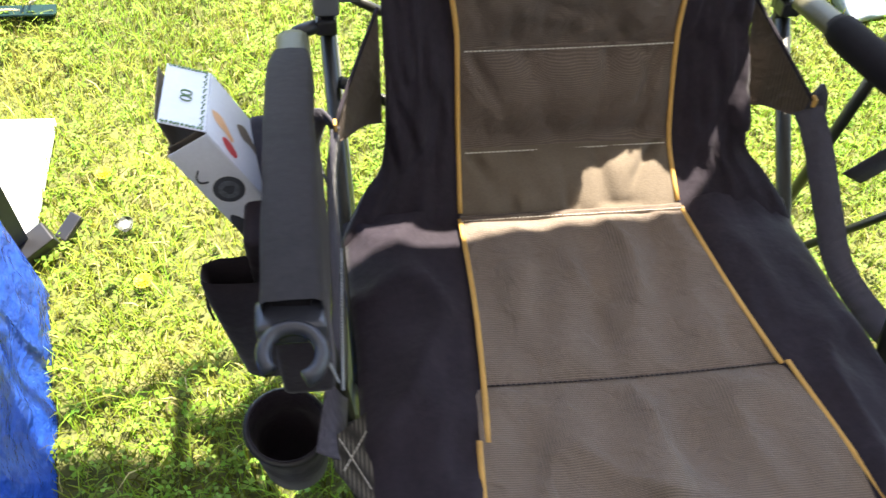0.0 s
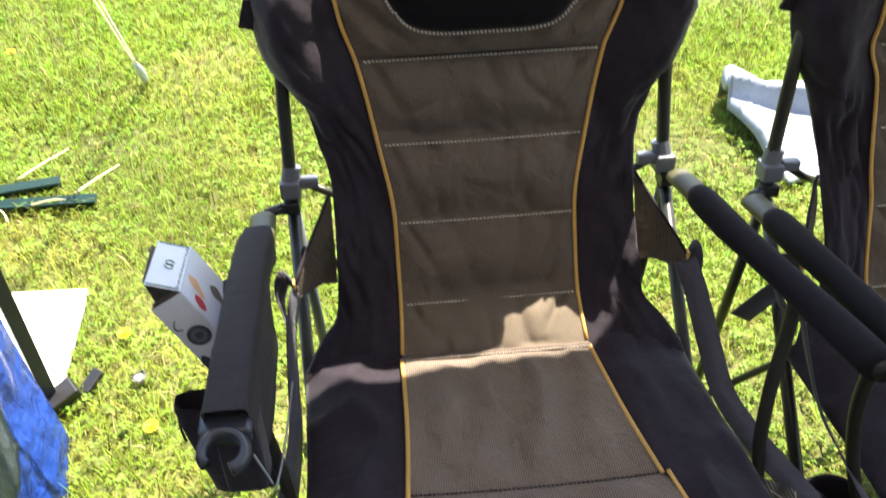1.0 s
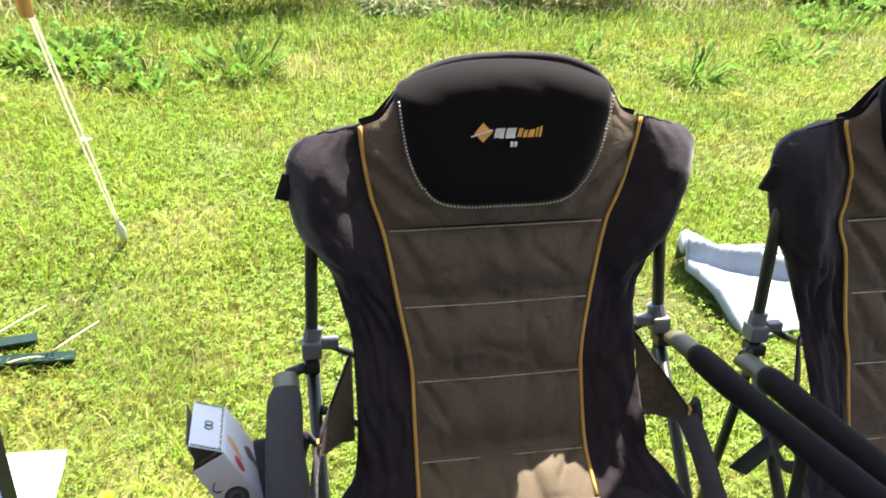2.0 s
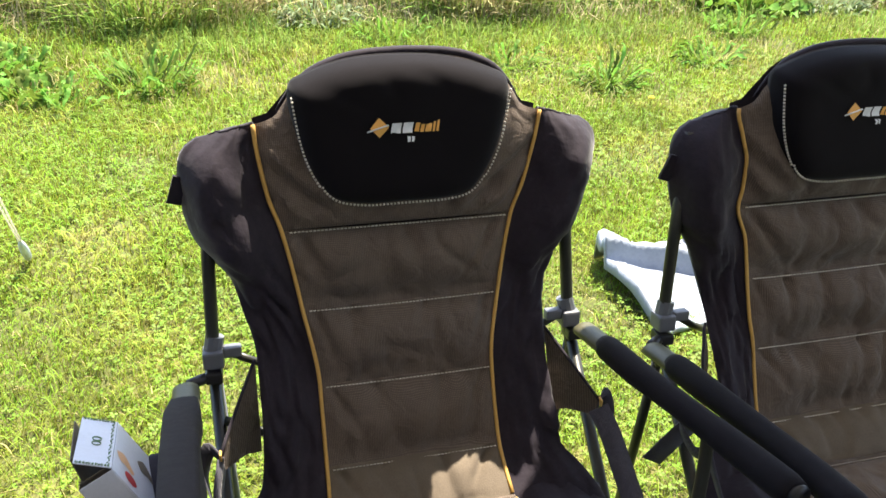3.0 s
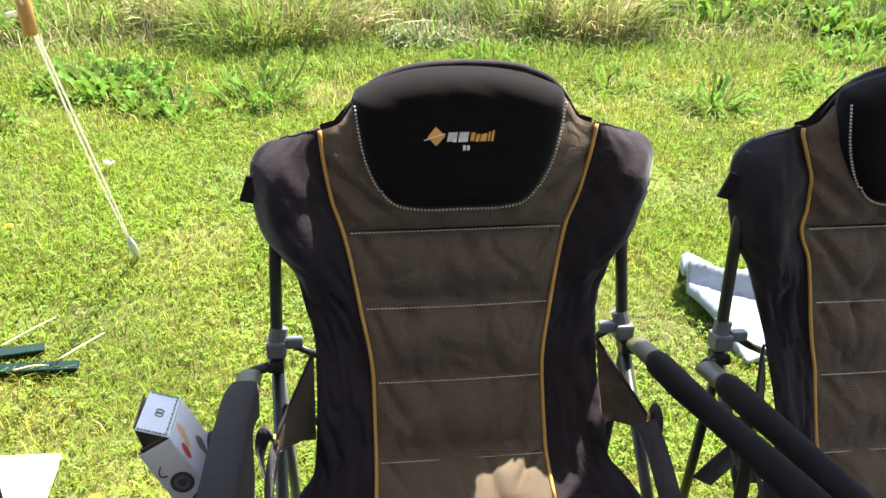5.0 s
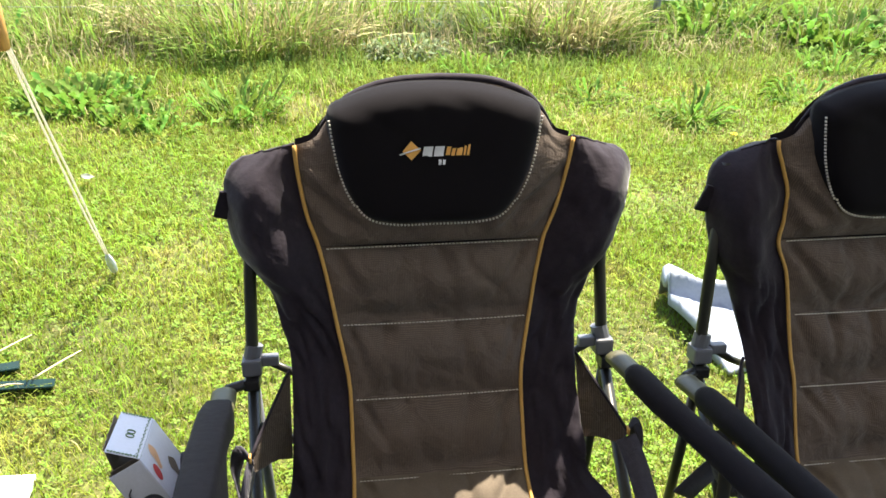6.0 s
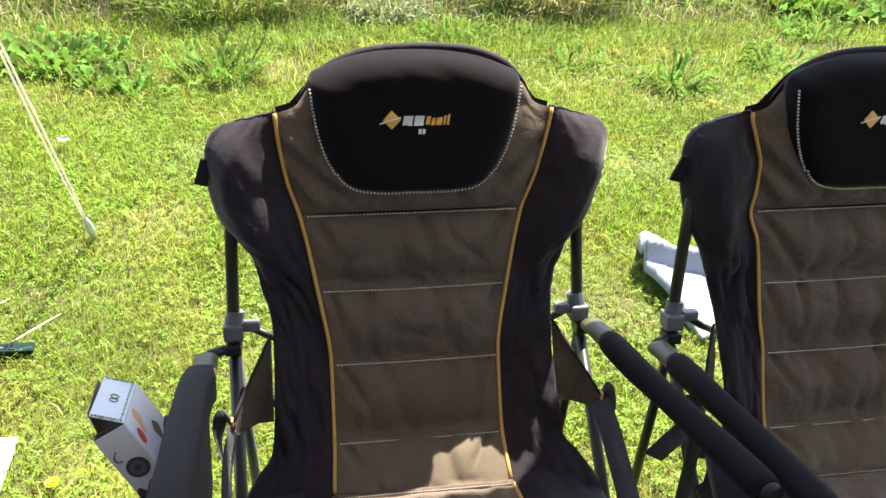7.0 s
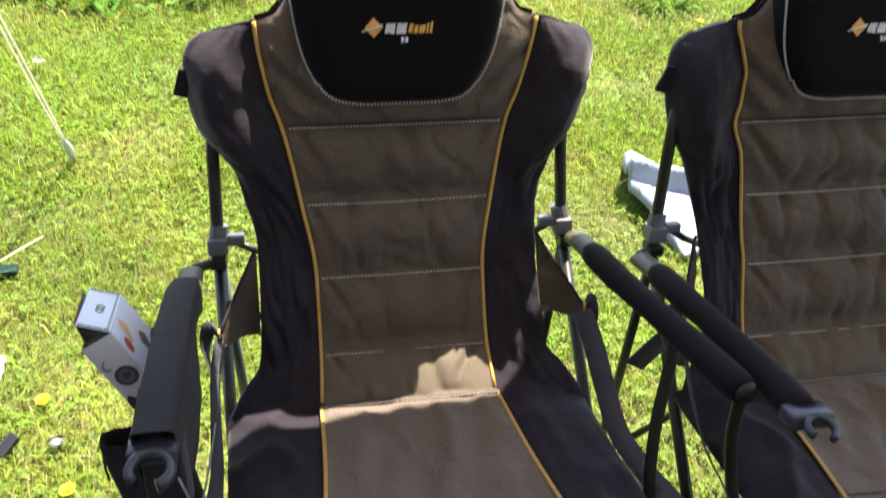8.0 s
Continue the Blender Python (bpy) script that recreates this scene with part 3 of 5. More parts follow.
    def mark_y(x, z):
        near = sorted(tops, key=lambda q: (q[0] - x) ** 2 + (q[2] - z) ** 2 + (10 if q[1] > BACK_Y(q[2]) - 0.02 else 0))[:3]
        return min(q[1] for q in near) - 0.003
    bm = bmesh.new()
    vs = [bm.verts.new((x, mark_y(x, z), z)) for x, z in ((-0.055, 1.100), (-0.040, 1.116), (-0.024, 1.101), (-0.040, 1.085))]
    bm.faces.new(vs)
    add("printed_mark", bm, AMBER, "amber diamond mark", cushion)
    bm = bmesh.new()
    add_tube(bm, [Vector((x, mark_y(x, z) - 0.001, z)) for x, z in ((-0.060, 1.095), (-0.040, 1.101), (-0.025, 1.105))], 0.0022, 5, 0.5)
    add("printed_mark", bm, WHITE_PRINT, "white swoosh mark", cushion)
    for k, (x0, x1) in enumerate(((-0.022, -0.006), (-0.003, 0.013))):
        print_on("printed_mark", WHITE_PRINT, (x0, x1, 1.091, 1.107, 0.003), "white block mark")
    for x0, x1, top_z in ((0.017, 0.024, 1.106), (0.026, 0.032, 1.103), (0.034, 0.044, 1.103), (0.0465, 0.050, 1.106), (0.0525, 0.0565, 1.108)):
        print_on("printed_mark", AMBER, (x0, x1, 1.091, top_z, 0.003), "amber bar mark")
    for x0 in (0.004, 0.011):
        print_on("printed_mark", WHITE_PRINT, (x0, x0 + 0.005, 1.078, 1.085, 0.001), "small white bar mark")

    # seat
    cuts = (0.0, -0.275, -0.468)
    for i in range(2):
        y0, y1 = cuts[i], cuts[i + 1]
        def s(u, v, y0=y0, y1=y1, i=i):
            y = y0 + (y1 - y0) * v
            x = (2 * u - 1) * (SEAT_PIPE(y) + (0.010 if i == 1 else 0))
            puff = 0.010 * math.sin(math.pi * v) ** 0.5 if 0 < v < 1 else 0
            hump = 0.014 * math.exp(-((y + 0.012) / 0.02) ** 2)
            sag = -0.010 * (1 - (2 * u - 1) ** 2) * math.sin(math.pi * min(1, (-y) / 0.47)) 
            wave = (0.007 * math.sin(u * 14 + y * 12) + 0.006 * math.sin(u * 27 - y * 17 + 1)) * v * (1 - v) * 4 * inner(u)
            return Vector((x, y, seat_z(y) + puff + hump * 0.4 + sag + wave + crease(x, y, 5 + i, 1.7) * inner(u, v)))
        bm = bmesh.new()
        add_grid(bm, s, 44, 30)
        add("seat_panel", bm, BROWN_LIT)
        if i == 1:
            line = [s(u / 60, 0.0) + Vector((0, 0, 0.003)) for u in range(2, 59)]
            add("stitching", stitches(line), BLACK, "dark running stitch")
        for side in (-1, 1):
            ya, yb = (0.0, -0.355 if side < 0 else -0.280) if i == 0 else (-0.352 if side < 0 else -0.277, -0.468)
            line = []
            for k in range(25):
                y = ya + (yb - ya) * k / 24
                line.append(Vector((side * (SEAT_PIPE(y) + (0.010 if i == 1 else 0.0)), y, seat_z(y) + 0.009)))
            add("piping", tube(line, 0.0037, 8, 0.7), PIPING, "amber piping")
    ridge = [Vector((x, 0.0 - 0.001, 0.473 + 0.003 * noise.noise(Vector((x * 20, 0, 1))))) for x in np.linspace(-0.165, 0.165, 40)]
    add("seam_roll", tube(ridge, 0.008, 8), BROWN)
    add("stitching", stitches([p + Vector((0, -0.004, 0.006)) for p in ridge], 0.006, 0.004, 0.0008), THREAD, "pale running stitch")
    for side in (-1, 1):
        def e(u, v, low=False, side=side):
            y = 0.012 - 0.480 * v
            x0, x1 = SEAT_PIPE(y), SEAT_OUT(y)
            x = x0 + (x1 - x0) * u
            z = seat_z(y) + 0.008 * math.sin(math.pi * u) ** 0.7 - 0.020 * u**5 + crease(x * side, y, 11 * side, 1.7) * min(1, 8 * u)
            z += 0.012 * max(0, 1 - v * 14) * u
            if low:
                z = seat_z(y) - 0.020
            return Vector((side * x, y, z))
        bm = bmesh.new()
        a = add_grid(bm, e, 16, 40)
        b = add_grid(bm, lambda u, v: e(u, v, True), 16, 40)
        for j in range(40):
            bm.faces.new((a[j][16], b[j][16], b[j + 1][16], a[j + 1][16]))
        for i in range(16):
            bm.faces.new((a[40][i], b[40][i], b[40][i + 1], a[40][i + 1]))
        add("seat_side", bm, BLACK, "black padded seat edge")
    under = bmesh.new()
    add_grid(under, lambda u, v: Vector(((2 * u - 1) * 0.21, -0.466 * v, seat_z(-0.466 * v) - 0.02)), 8, 10)
    add("seat_underside", under, BLACK)
    hem = [Vector((x, -0.470 - 0.004 * math.cos(x * 9), seat_z(-0.47) - 0.004 - 0.006 * (1 - (x / 0.34) ** 2))) for x in np.linspace(-0.338, 0.338, 40)]
    add("front_hem", tube(hem, 0.011, 8), BLACK, "black bound front hem")

    # frame
    for side in (-1, 1):
        X = lambda x, y, z: Vector((side * x, y, z))
        inset = 0.010 if side > 0 else 0.0
        add("rear_post", tube([X(0.320 - inset, 0.312, 1.05), X(0.328 - inset, 0.268, 0.85), X(0.336 - inset * 0.6, 0.236, 0.69), X(0.337, 0.218, 0.63), X(0.338, 0.205, 0.60)], 0.0115, 14), TUBE)
        add("front_leg", tube([X(0.337, 0.215, 0.64), X(0.344, -0.388, 0.012)], 0.0115, 12), TUBE)
        add("rear_leg", tube([X(0.352, -0.385, 0.46), X(0.352, -0.20, 0.30), X(0.350, 0.26, 0.012)], 0.0105, 12), TUBE)
        add("front_upright", tube([X(0.335, -0.43, 0.49), X(0.345, -0.36, 0.43)], 0.011, 10), TUBE)
        for y in (-0.388, 0.26):
            bm = bmesh.new()
            add_tube(bm, [X(0.345, y, -0.004), X(0.345, y, 0.012), X(0.345, y, 0.03)], lambda t: 0.024 - 0.008 * t, 12)
            add("foot", bm, BLACK_PLASTIC)
        add("front_brace", tube([X(0.337, -0.335, 0.070), X(0.0, -0.245, 0.30)], 0.0085, 10), TUBE)
        add("rear_brace", tube([X(0.345, 0.235 + 0.02 * side, 0.05), X(0.0, 0.19 + 0.012 * side, 0.36), X(-0.325, 0.165, 0.60)], 0.0085, 10), TUBE)
        # this tube is enamelled like the rest; its sunlit look is set by paler colour
        pale = side < 0 and not seed
        add("rear_upright", tube([X(0.335, 0.222, 0.645), X(0.331, 0.245, 0.33), X(0.328, 0.272, 0.02)], 0.0105, 10), GREY_PLASTIC if pale else TUBE, "rear tube coloured pale as if sunlit" if pale else "")
        # sliding clamp on the post
        bm = bmesh.new()
        add_box(bm, (0.036, 0.040, 0.032), Matrix.Translation(X(0.336 - inset * 0.6, 0.233, 0.690)) @ pose(0, 0, 0, -10, 0, 0), 0.005)
        add_box(bm, (0.032, 0.020, 0.020), Matrix.Translation(X(0.303 - inset * 0.6, 0.232, 0.700)) @ pose(0, 0, 0, -10, 0, 0), 0.004)
        add_tube(bm, [X(0.330 - inset * 0.7, 0.246, 0.726), X(0.336 - inset * 0.6, 0.238, 0.700)], 0.0165, 12)
        clamp = add("clamp", bm, GREY_PLASTIC, "grey plastic sliding clamp", smooth=False)
        add("clamp_stay", tube([X(0.303, 0.232, 0.694), X(0.268, 0.236, 0.668), X(0.22, 0.245, 0.64)], 0.0075, 8), TUBE)
        bm = bmesh.new()
        add_box(bm, (0.030, 0.040, 0.022), Matrix.Translation(X(0.338, 0.222, 0.660)) @ pose(0, 0, 0, -10, 0, 0), 0.004)
        add("clamp_socket", bm, BLACK_PLASTIC, smooth=False)
        # armrest
        if side < 0:
            axis = [X(0.384, 0.178, 0.670), X(0.380, 0.110, 0.687), X(0.378, -0.02, 0.720), X(0.384, -0.18, 0.758), X(0.393, -0.335, 0.792)]
            add("arm_link", tube([X(0.380, 0.190, 0.668), X(0.362, 0.205, 0.664), X(0.340, 0.218, 0.660)], 0.010, 8), BLACK_PLASTIC)
        else:
            axis = [X(0.345, 0.190, 0.688), X(0.353, 0.115, 0.704), X(0.366, -0.02, 0.730), X(0.381, -0.18, 0.760), X(0.396, -0.335, 0.786)]
        arm = add("armrest", tube(spline(axis[:3], 4), 0.0225, 12, 0.6), OLIVE, "olive flattened arm tube")
        foam = spline(axis[1:], 6)
        bm = bmesh.new()
        add_tube(bm, foam, lambda t: 0.0228 + 0.0012 * math.sin(t * 9) - (0.003 if t < 0.02 or t > 0.98 else 0), 16)
        add("arm_sleeve", bm, FOAM, "black foam arm sleeve", arm)
        if side < 0:
            c = X(0.394, -0.352, 0.795)
            hook = 0.018 if seed else 0.0245
            bm = bmesh.new()
            add_box(bm, (0.060, 0.034, 0.024), Matrix.Translation(c + Vector((0, 0.010, -0.002))) @ pose(0, 0, 0, -10, 0, 0), 0.005)
            ring = [c + Vector((math.cos(a) * hook, -0.002 - hook + math.sin(a) * hook, 0.006 + 0.10 * math.sin(a) * 0.02)) for a in np.linspace(-1.25, 3.75, 26)]
            add_tube(bm, ring, hook * 0.28, 8, 1.5)
            add("rod_hook", bm, HOOK_PLASTIC, "black plastic open ring at the arm's end", arm)
        else:
            bm = bmesh.new()
            add_tube(bm, [X(0.3965, -0.333, 0.786), X(0.397, -0.341, 0.7875)], 0.017, 12)
            add("arm_cap", bm, BLACK_PLASTIC, "", arm)
        if side < 0:
            bend = [X(0.386, -0.205, 0.745), X(0.386, -0.210, 0.695), X(0.380, -0.215, 0.60), X(0.366, -0.24, 0.50), X(0.356, -0.29, 0.42)]
        else:
            bend = [X(0.384, -0.165, 0.738), X(0.380, -0.180, 0.690), X(0.360, -0.215, 0.60), X(0.352, -0.25, 0.50), X(0.352, -0.29, 0.42)]
        add("arm_strut", tube(spline(bend, 6), 0.010, 10), TUBE, "bent black arm strut")
        bm = bmesh.new()
        add_tube(bm, [X(0.345, -0.29, 0.42), X(0.372, -0.29, 0.42)], 0.018, 12)
        add_tube(bm, [X(0.356, -0.285, 0.445), X(0.354, -0.31, 0.385)], 0.016, 10)
        add("pivot_joint", bm, BLACK_PLASTIC)
        # cup holder
        cx, cy, cz, r = (-0.438, -0.272, 0.42, 0.050) if side < 0 else (0.470, -0.315, 0.42, 0.050)
        bm = bmesh.new()
        n = 28
        prof = [(1.0, 0.0), (1.04, -0.012), (1.0, -0.02), (0.97, -0.06), (0.88, -0.115), (0.55, -0.128), (0.0, -0.130), (0.0, -0.122), (0.5, -0.120), (0.82, -0.108), (0.92, -0.05), (0.94, 0.0), (1.0, 0.004), (1.0, 0.0)]
        rings = [[bm.verts.new((cx + math.cos(2 * math.pi * k / n) * r * max(p, 0.001), cy + math.sin(2 * math.pi * k / n) * r * max(p, 0.001), cz + h + 0.002 * noise.noise(Vector((k * 0.5, h * 30, side))))) for k in range(n)] for p, h in prof]
        for a, b in zip(rings, rings[1:]):
            for k in range(n):
                bm.faces.new((a[k], a[(k + 1) % n], b[(k + 1) % n], b[k]))
        bmesh.ops.remove_doubles(bm, verts=bm.verts, dist=0.0002)
        cup = add("cup_holder", bm, BLACK, "black cloth drink holder")
        ringline = [Vector((cx + math.cos(a) * r * 1.03, cy + math.sin(a) * r * 1.03, cz - 0.002)) for a in np.linspace(0, 2 * math.pi, 33)]
        add("rim", tube(ringline, 0.0045, 8), BLACK_PLASTIC, "", cup)
        add("bracket", tube([Vector((cx - side * 0.047, cy, 0.415)), X(0.356, -0.288, 0.42)], 0.011, 8, 1.3), BLACK_PLASTIC, "", cup)
        # side straps and their cloth corners
        def flap(u, v):
            p = X(0.266, 0.196, 0.700).lerp(X(0.268, 0.116, 0.556), u)
            q = X(0.332, 0.052, 0.622).lerp(X(0.332, 0.044, 0.592), u)
            w = p.lerp(q, v)
            w.y += 0.010 * math.sin(math.pi * v)
            return w + Vector((0, crease(w.x * side, w.y, w.z, 1.0), 0))
        bm = bmesh.new()
        a = add_grid(bm, flap, 8, 12)
        bmesh.ops.solidify(bm, geom=bm.faces[:], thickness=0.003)
        wing = add("side_flap", bm, BROWN, "taupe gusset between back and strap")
        add("flap_edge", tube([flap(0, v / 10) for v in range(11)], 0.003, 6), BLACK, "", wing)
        bm = bmesh.new()
        add_box(bm, (0.004, 0.012, 0.014), Matrix.Translation(X(0.333, 0.058, 0.622)), 0.001)
        add("tab", bm, PIPING, "amber tab", wing)
        way = spline([X(0.332, 0.060, 0.606), X(0.342, 0.010, 0.575), X(0.348, -0.06, 0.520), X(0.352, -0.13, 0.478), X(0.362, -0.22, 0.478), X(0.376, -0.31, 0.494), X(0.382, -0.352, 0.502)], 8)
        add("side_strap", ribbon(way, 0.038, lambda t: (0.75, 0.15, 0.6) if side > 0 else (-0.12 - 0.7 * t * t, 0.1, 1.0 - 0.5 * t)), WEBBING, "grey webbing side strap")
        loopy = spline([X(0.330, 0.060, 0.606), X(0.352, 0.085, 0.615), X(0.362, 0.070, 0.575), X(0.352, 0.030, 0.545), X(0.343, 0.006, 0.560)], 7)
        add("strap_loop", ribbon(loopy, 0.026, (0.2 * side, 0.1, 1)), WEBBING, "grey webbing strap's turned-back end")
        if seed and side < 0:
            tail = spline([X(0.322, 0.070, 0.592), X(0.356, 0.080, 0.535), X(0.392, 0.090, 0.468)], 6)
            add("loose_strap", ribbon(tail, 0.044, (0.85, -0.1, -0.5)), WEBBING, "dark webbing strap hanging loose")
        def corner(u, v):
            p = X(0.326, -0.285, 0.486).lerp(X(0.333, -0.440, 0.500), u)
            q = X(0.384, -0.330, 0.496).lerp(X(0.380, -0.366, 0.500), u)
            return p.lerp(q, v)
        bm = bmesh.new()
        add_grid(bm, corner, 6, 6)
        bmesh.ops.solidify(bm, geom=bm.faces[:], thickness=0.003)
        patch = add("corner_gusset", bm, MESH_PATCH, "coarse woven corner gusset with cross stitching")
        bm = stitches([corner(0.2, 0.2), corner(0.75, 0.75)], 0.006, 0.005, 0.0008, (0, 0, 0.004))
        part("cross_stitch", skew(bm), THREAD, patch)
        bm = stitches([corner(0.75, 0.2), corner(0.2, 0.75)], 0.006, 0.005, 0.0008, (0, 0, 0.004))
        part("cross_stitch", skew(bm), THREAD, patch)
    bm = bmesh.new()
    add_box(bm, (0.024, 0.007, 0.050), Matrix.Translation((narrow - 0.367, 0.302, 0.985)) @ pose(0, 0, 0, 0, 16, 0), 0.001)
    add("care_label", bm, BLACK, "black sewn-in label on the side seam")
    return chair


chair = build_chair("taupe and black padded camping chair with amber piping")
SECOND_PIPE_X = curve([(0.467, 0.176), (0.523, 0.172), (0.648, 0.168), (0.70, 0.174), (0.776, 0.180), (0.85, 0.190), (0.914, 0.212), (0.95, 0.207), (0.99, 0.207), (1.05, 0.226), (1.087, 0.240), (1.2, 0.244)])
other = build_chair("taupe and black camping chair, its arm touching another's", SECOND_PIPE_X, 3.7, 0.018)
other.matrix_world = pose(0.846, -0.048, 0.0, 0, 0, 0.4)


# ---- what hangs on the chair ----
def build_organizer():
    org = thing("armrest_organizer", "black cloth organiser draped over a chair's arm", "organizer")
    # sleeve over the arm with a deep pouch below
    line = [Vector((-0.3815, 0.108, 0.691)), Vector((-0.381, -0.02, 0.726)), Vector((-0.374, -0.18, 0.768)), Vector((-0.3675, -0.338, 0.801))]
    line = spline(line, 10)
    bm = bmesh.new()
    rows = []
    for i, c in enumerate(line):
        t = i / (len(line) - 1)
        drop = 0.030 + 0.085 * max(0.0, min(1, (t - 0.35) * 3.0)) + 0.008 * math.sin(t * 17)
        wide = 0.80 + 0.20 * min(1, t * 7) - 0.06 * t
        belly = 0.006 * math.sin(math.pi * min(1.0, max(0.0, (t - 0.35) / 0.6)))
        sec = [(0.026 + belly, -drop), (0.0285 + belly, -drop * 0.5), (0.0285, -0.004), (0.0275, 0.019), (0.022, 0.0235), (0.0, 0.0250), (-0.022, 0.0235), (-0.0275, 0.019), (-0.0285, -0.01), (-0.029, -drop * 0.5), (-0.028, -drop)]
        rows.append([bm.verts.new(c + Vector((x * wide + 0.0015 * noise.noise(Vector((x * 60, i * 0.3, z * 30))), -0.10 * z, z))) for x, z in sec])
    for a, b in zip(rows, rows[1:]):
        for k in range(len(a) - 1):
            bm.faces.new((a[k], a[k + 1], b[k + 1], b[k]))
        bm.faces.new((a[-1], a[0], b[0], b[-1]))
    part("arm_cover", bm, COVER, org, "black cloth cover with square edges")
    # front wall of the pouch, below the arm's end
    bm = bmesh.new()
    add_box(bm, (0.052, 0.05, 0.115), pose(-0.366, -0.318, 0.718, -8, 0, 0), 0.010, 3)
    part("pouch", bm, BLACK, org, "black cloth pouch below the arm")
    zip_line = [Vector((-0.346, -0.349, 0.745)), Vector((-0.342, -0.345, 0.710)), Vector((-0.338, -0.338, 0.665))]
    bm = stitches(spline(zip_line, 6), 0.005, 0.0032, 0.0018)
    part("zip", bm, STEEL, org, "metal zip teeth")
    zip_line = [Vector((-0.334, -0.345, 0.66)), Vector((-0.335, -0.25, 0.612)), Vector((-0.333, -0.12, 0.590))]
    part("zip", stitches(spline(zip_line, 8), 0.005, 0.0032, 0.0018), STEEL, org, "metal zip teeth")
    # outer can pocket, open above
    bm = bmesh.new()
    n = 24
    def ring(rx, ry, z, lean=0.0, fall=0.0):
        out = []
        for k in range(n):
            a = 2 * math.pi * k / n
            cx, cy = math.cos(a), math.sin(a)
            sx, sy = abs(cx) ** 0.6 * math.copysign(1, cx), abs(cy) ** 0.6 * math.copysign(1, cy)
            out.append(bm.verts.new((-0.430 + lean + sx * rx, -0.188 + fall + sy * ry, z + 0.004 * noise.noise(Vector((cx * 2, cy * 2, z * 9))))))
        return out
    rs = [ring(0.055, 0.019, 0.656), ring(0.057, 0.022, 0.650), ring(0.056, 0.026, 0.60, 0.004, -0.004), ring(0.050, 0.026, 0.475, 0.016, -0.014), ring(0.046, 0.020, 0.464, 0.018, -0.014), ring(0.010, 0.008, 0.462, 0.018, -0.014), ring(0.008, 0.006, 0.470, 0.018, -0.014), ring(0.046, 0.022, 0.480, 0.016, -0.014), ring(0.052, 0.022, 0.60, 0.004, -0.004), ring(0.053, 0.017, 0.652), ring(0.055, 0.019, 0.656)]
    for a, b in zip(rs, rs[1:]):
        for k in range(n):
            bm.faces.new((a[k], a[(k + 1) % n], b[(k + 1) % n], b[k]))
    part("can_pocket", bm, BLACK, org, "black open can pocket")
    bm = bmesh.new()
    add_box(bm, (0.066, 0.20, 0.17), pose(-0.404, -0.075, 0.600, 0, 0, 0), 0.012, 3)
    part("side_pouch", bm, BLACK, org, "black main pocket")
    part("cord", tube(spline([(-0.440, 0.03, 0.655), (-0.425, -0.03, 0.640), (-0.408, -0.085, 0.652)], 6), 0.0022, 6), BLACK_PLASTIC, org)
    part("pull_tab", tube([(-0.484, -0.196, 0.630), (-0.486, -0.199, 0.600), (-0.484, -0.202, 0.578)], 0.002, 6), BLACK_PLASTIC, org)
    return org


build_organizer()


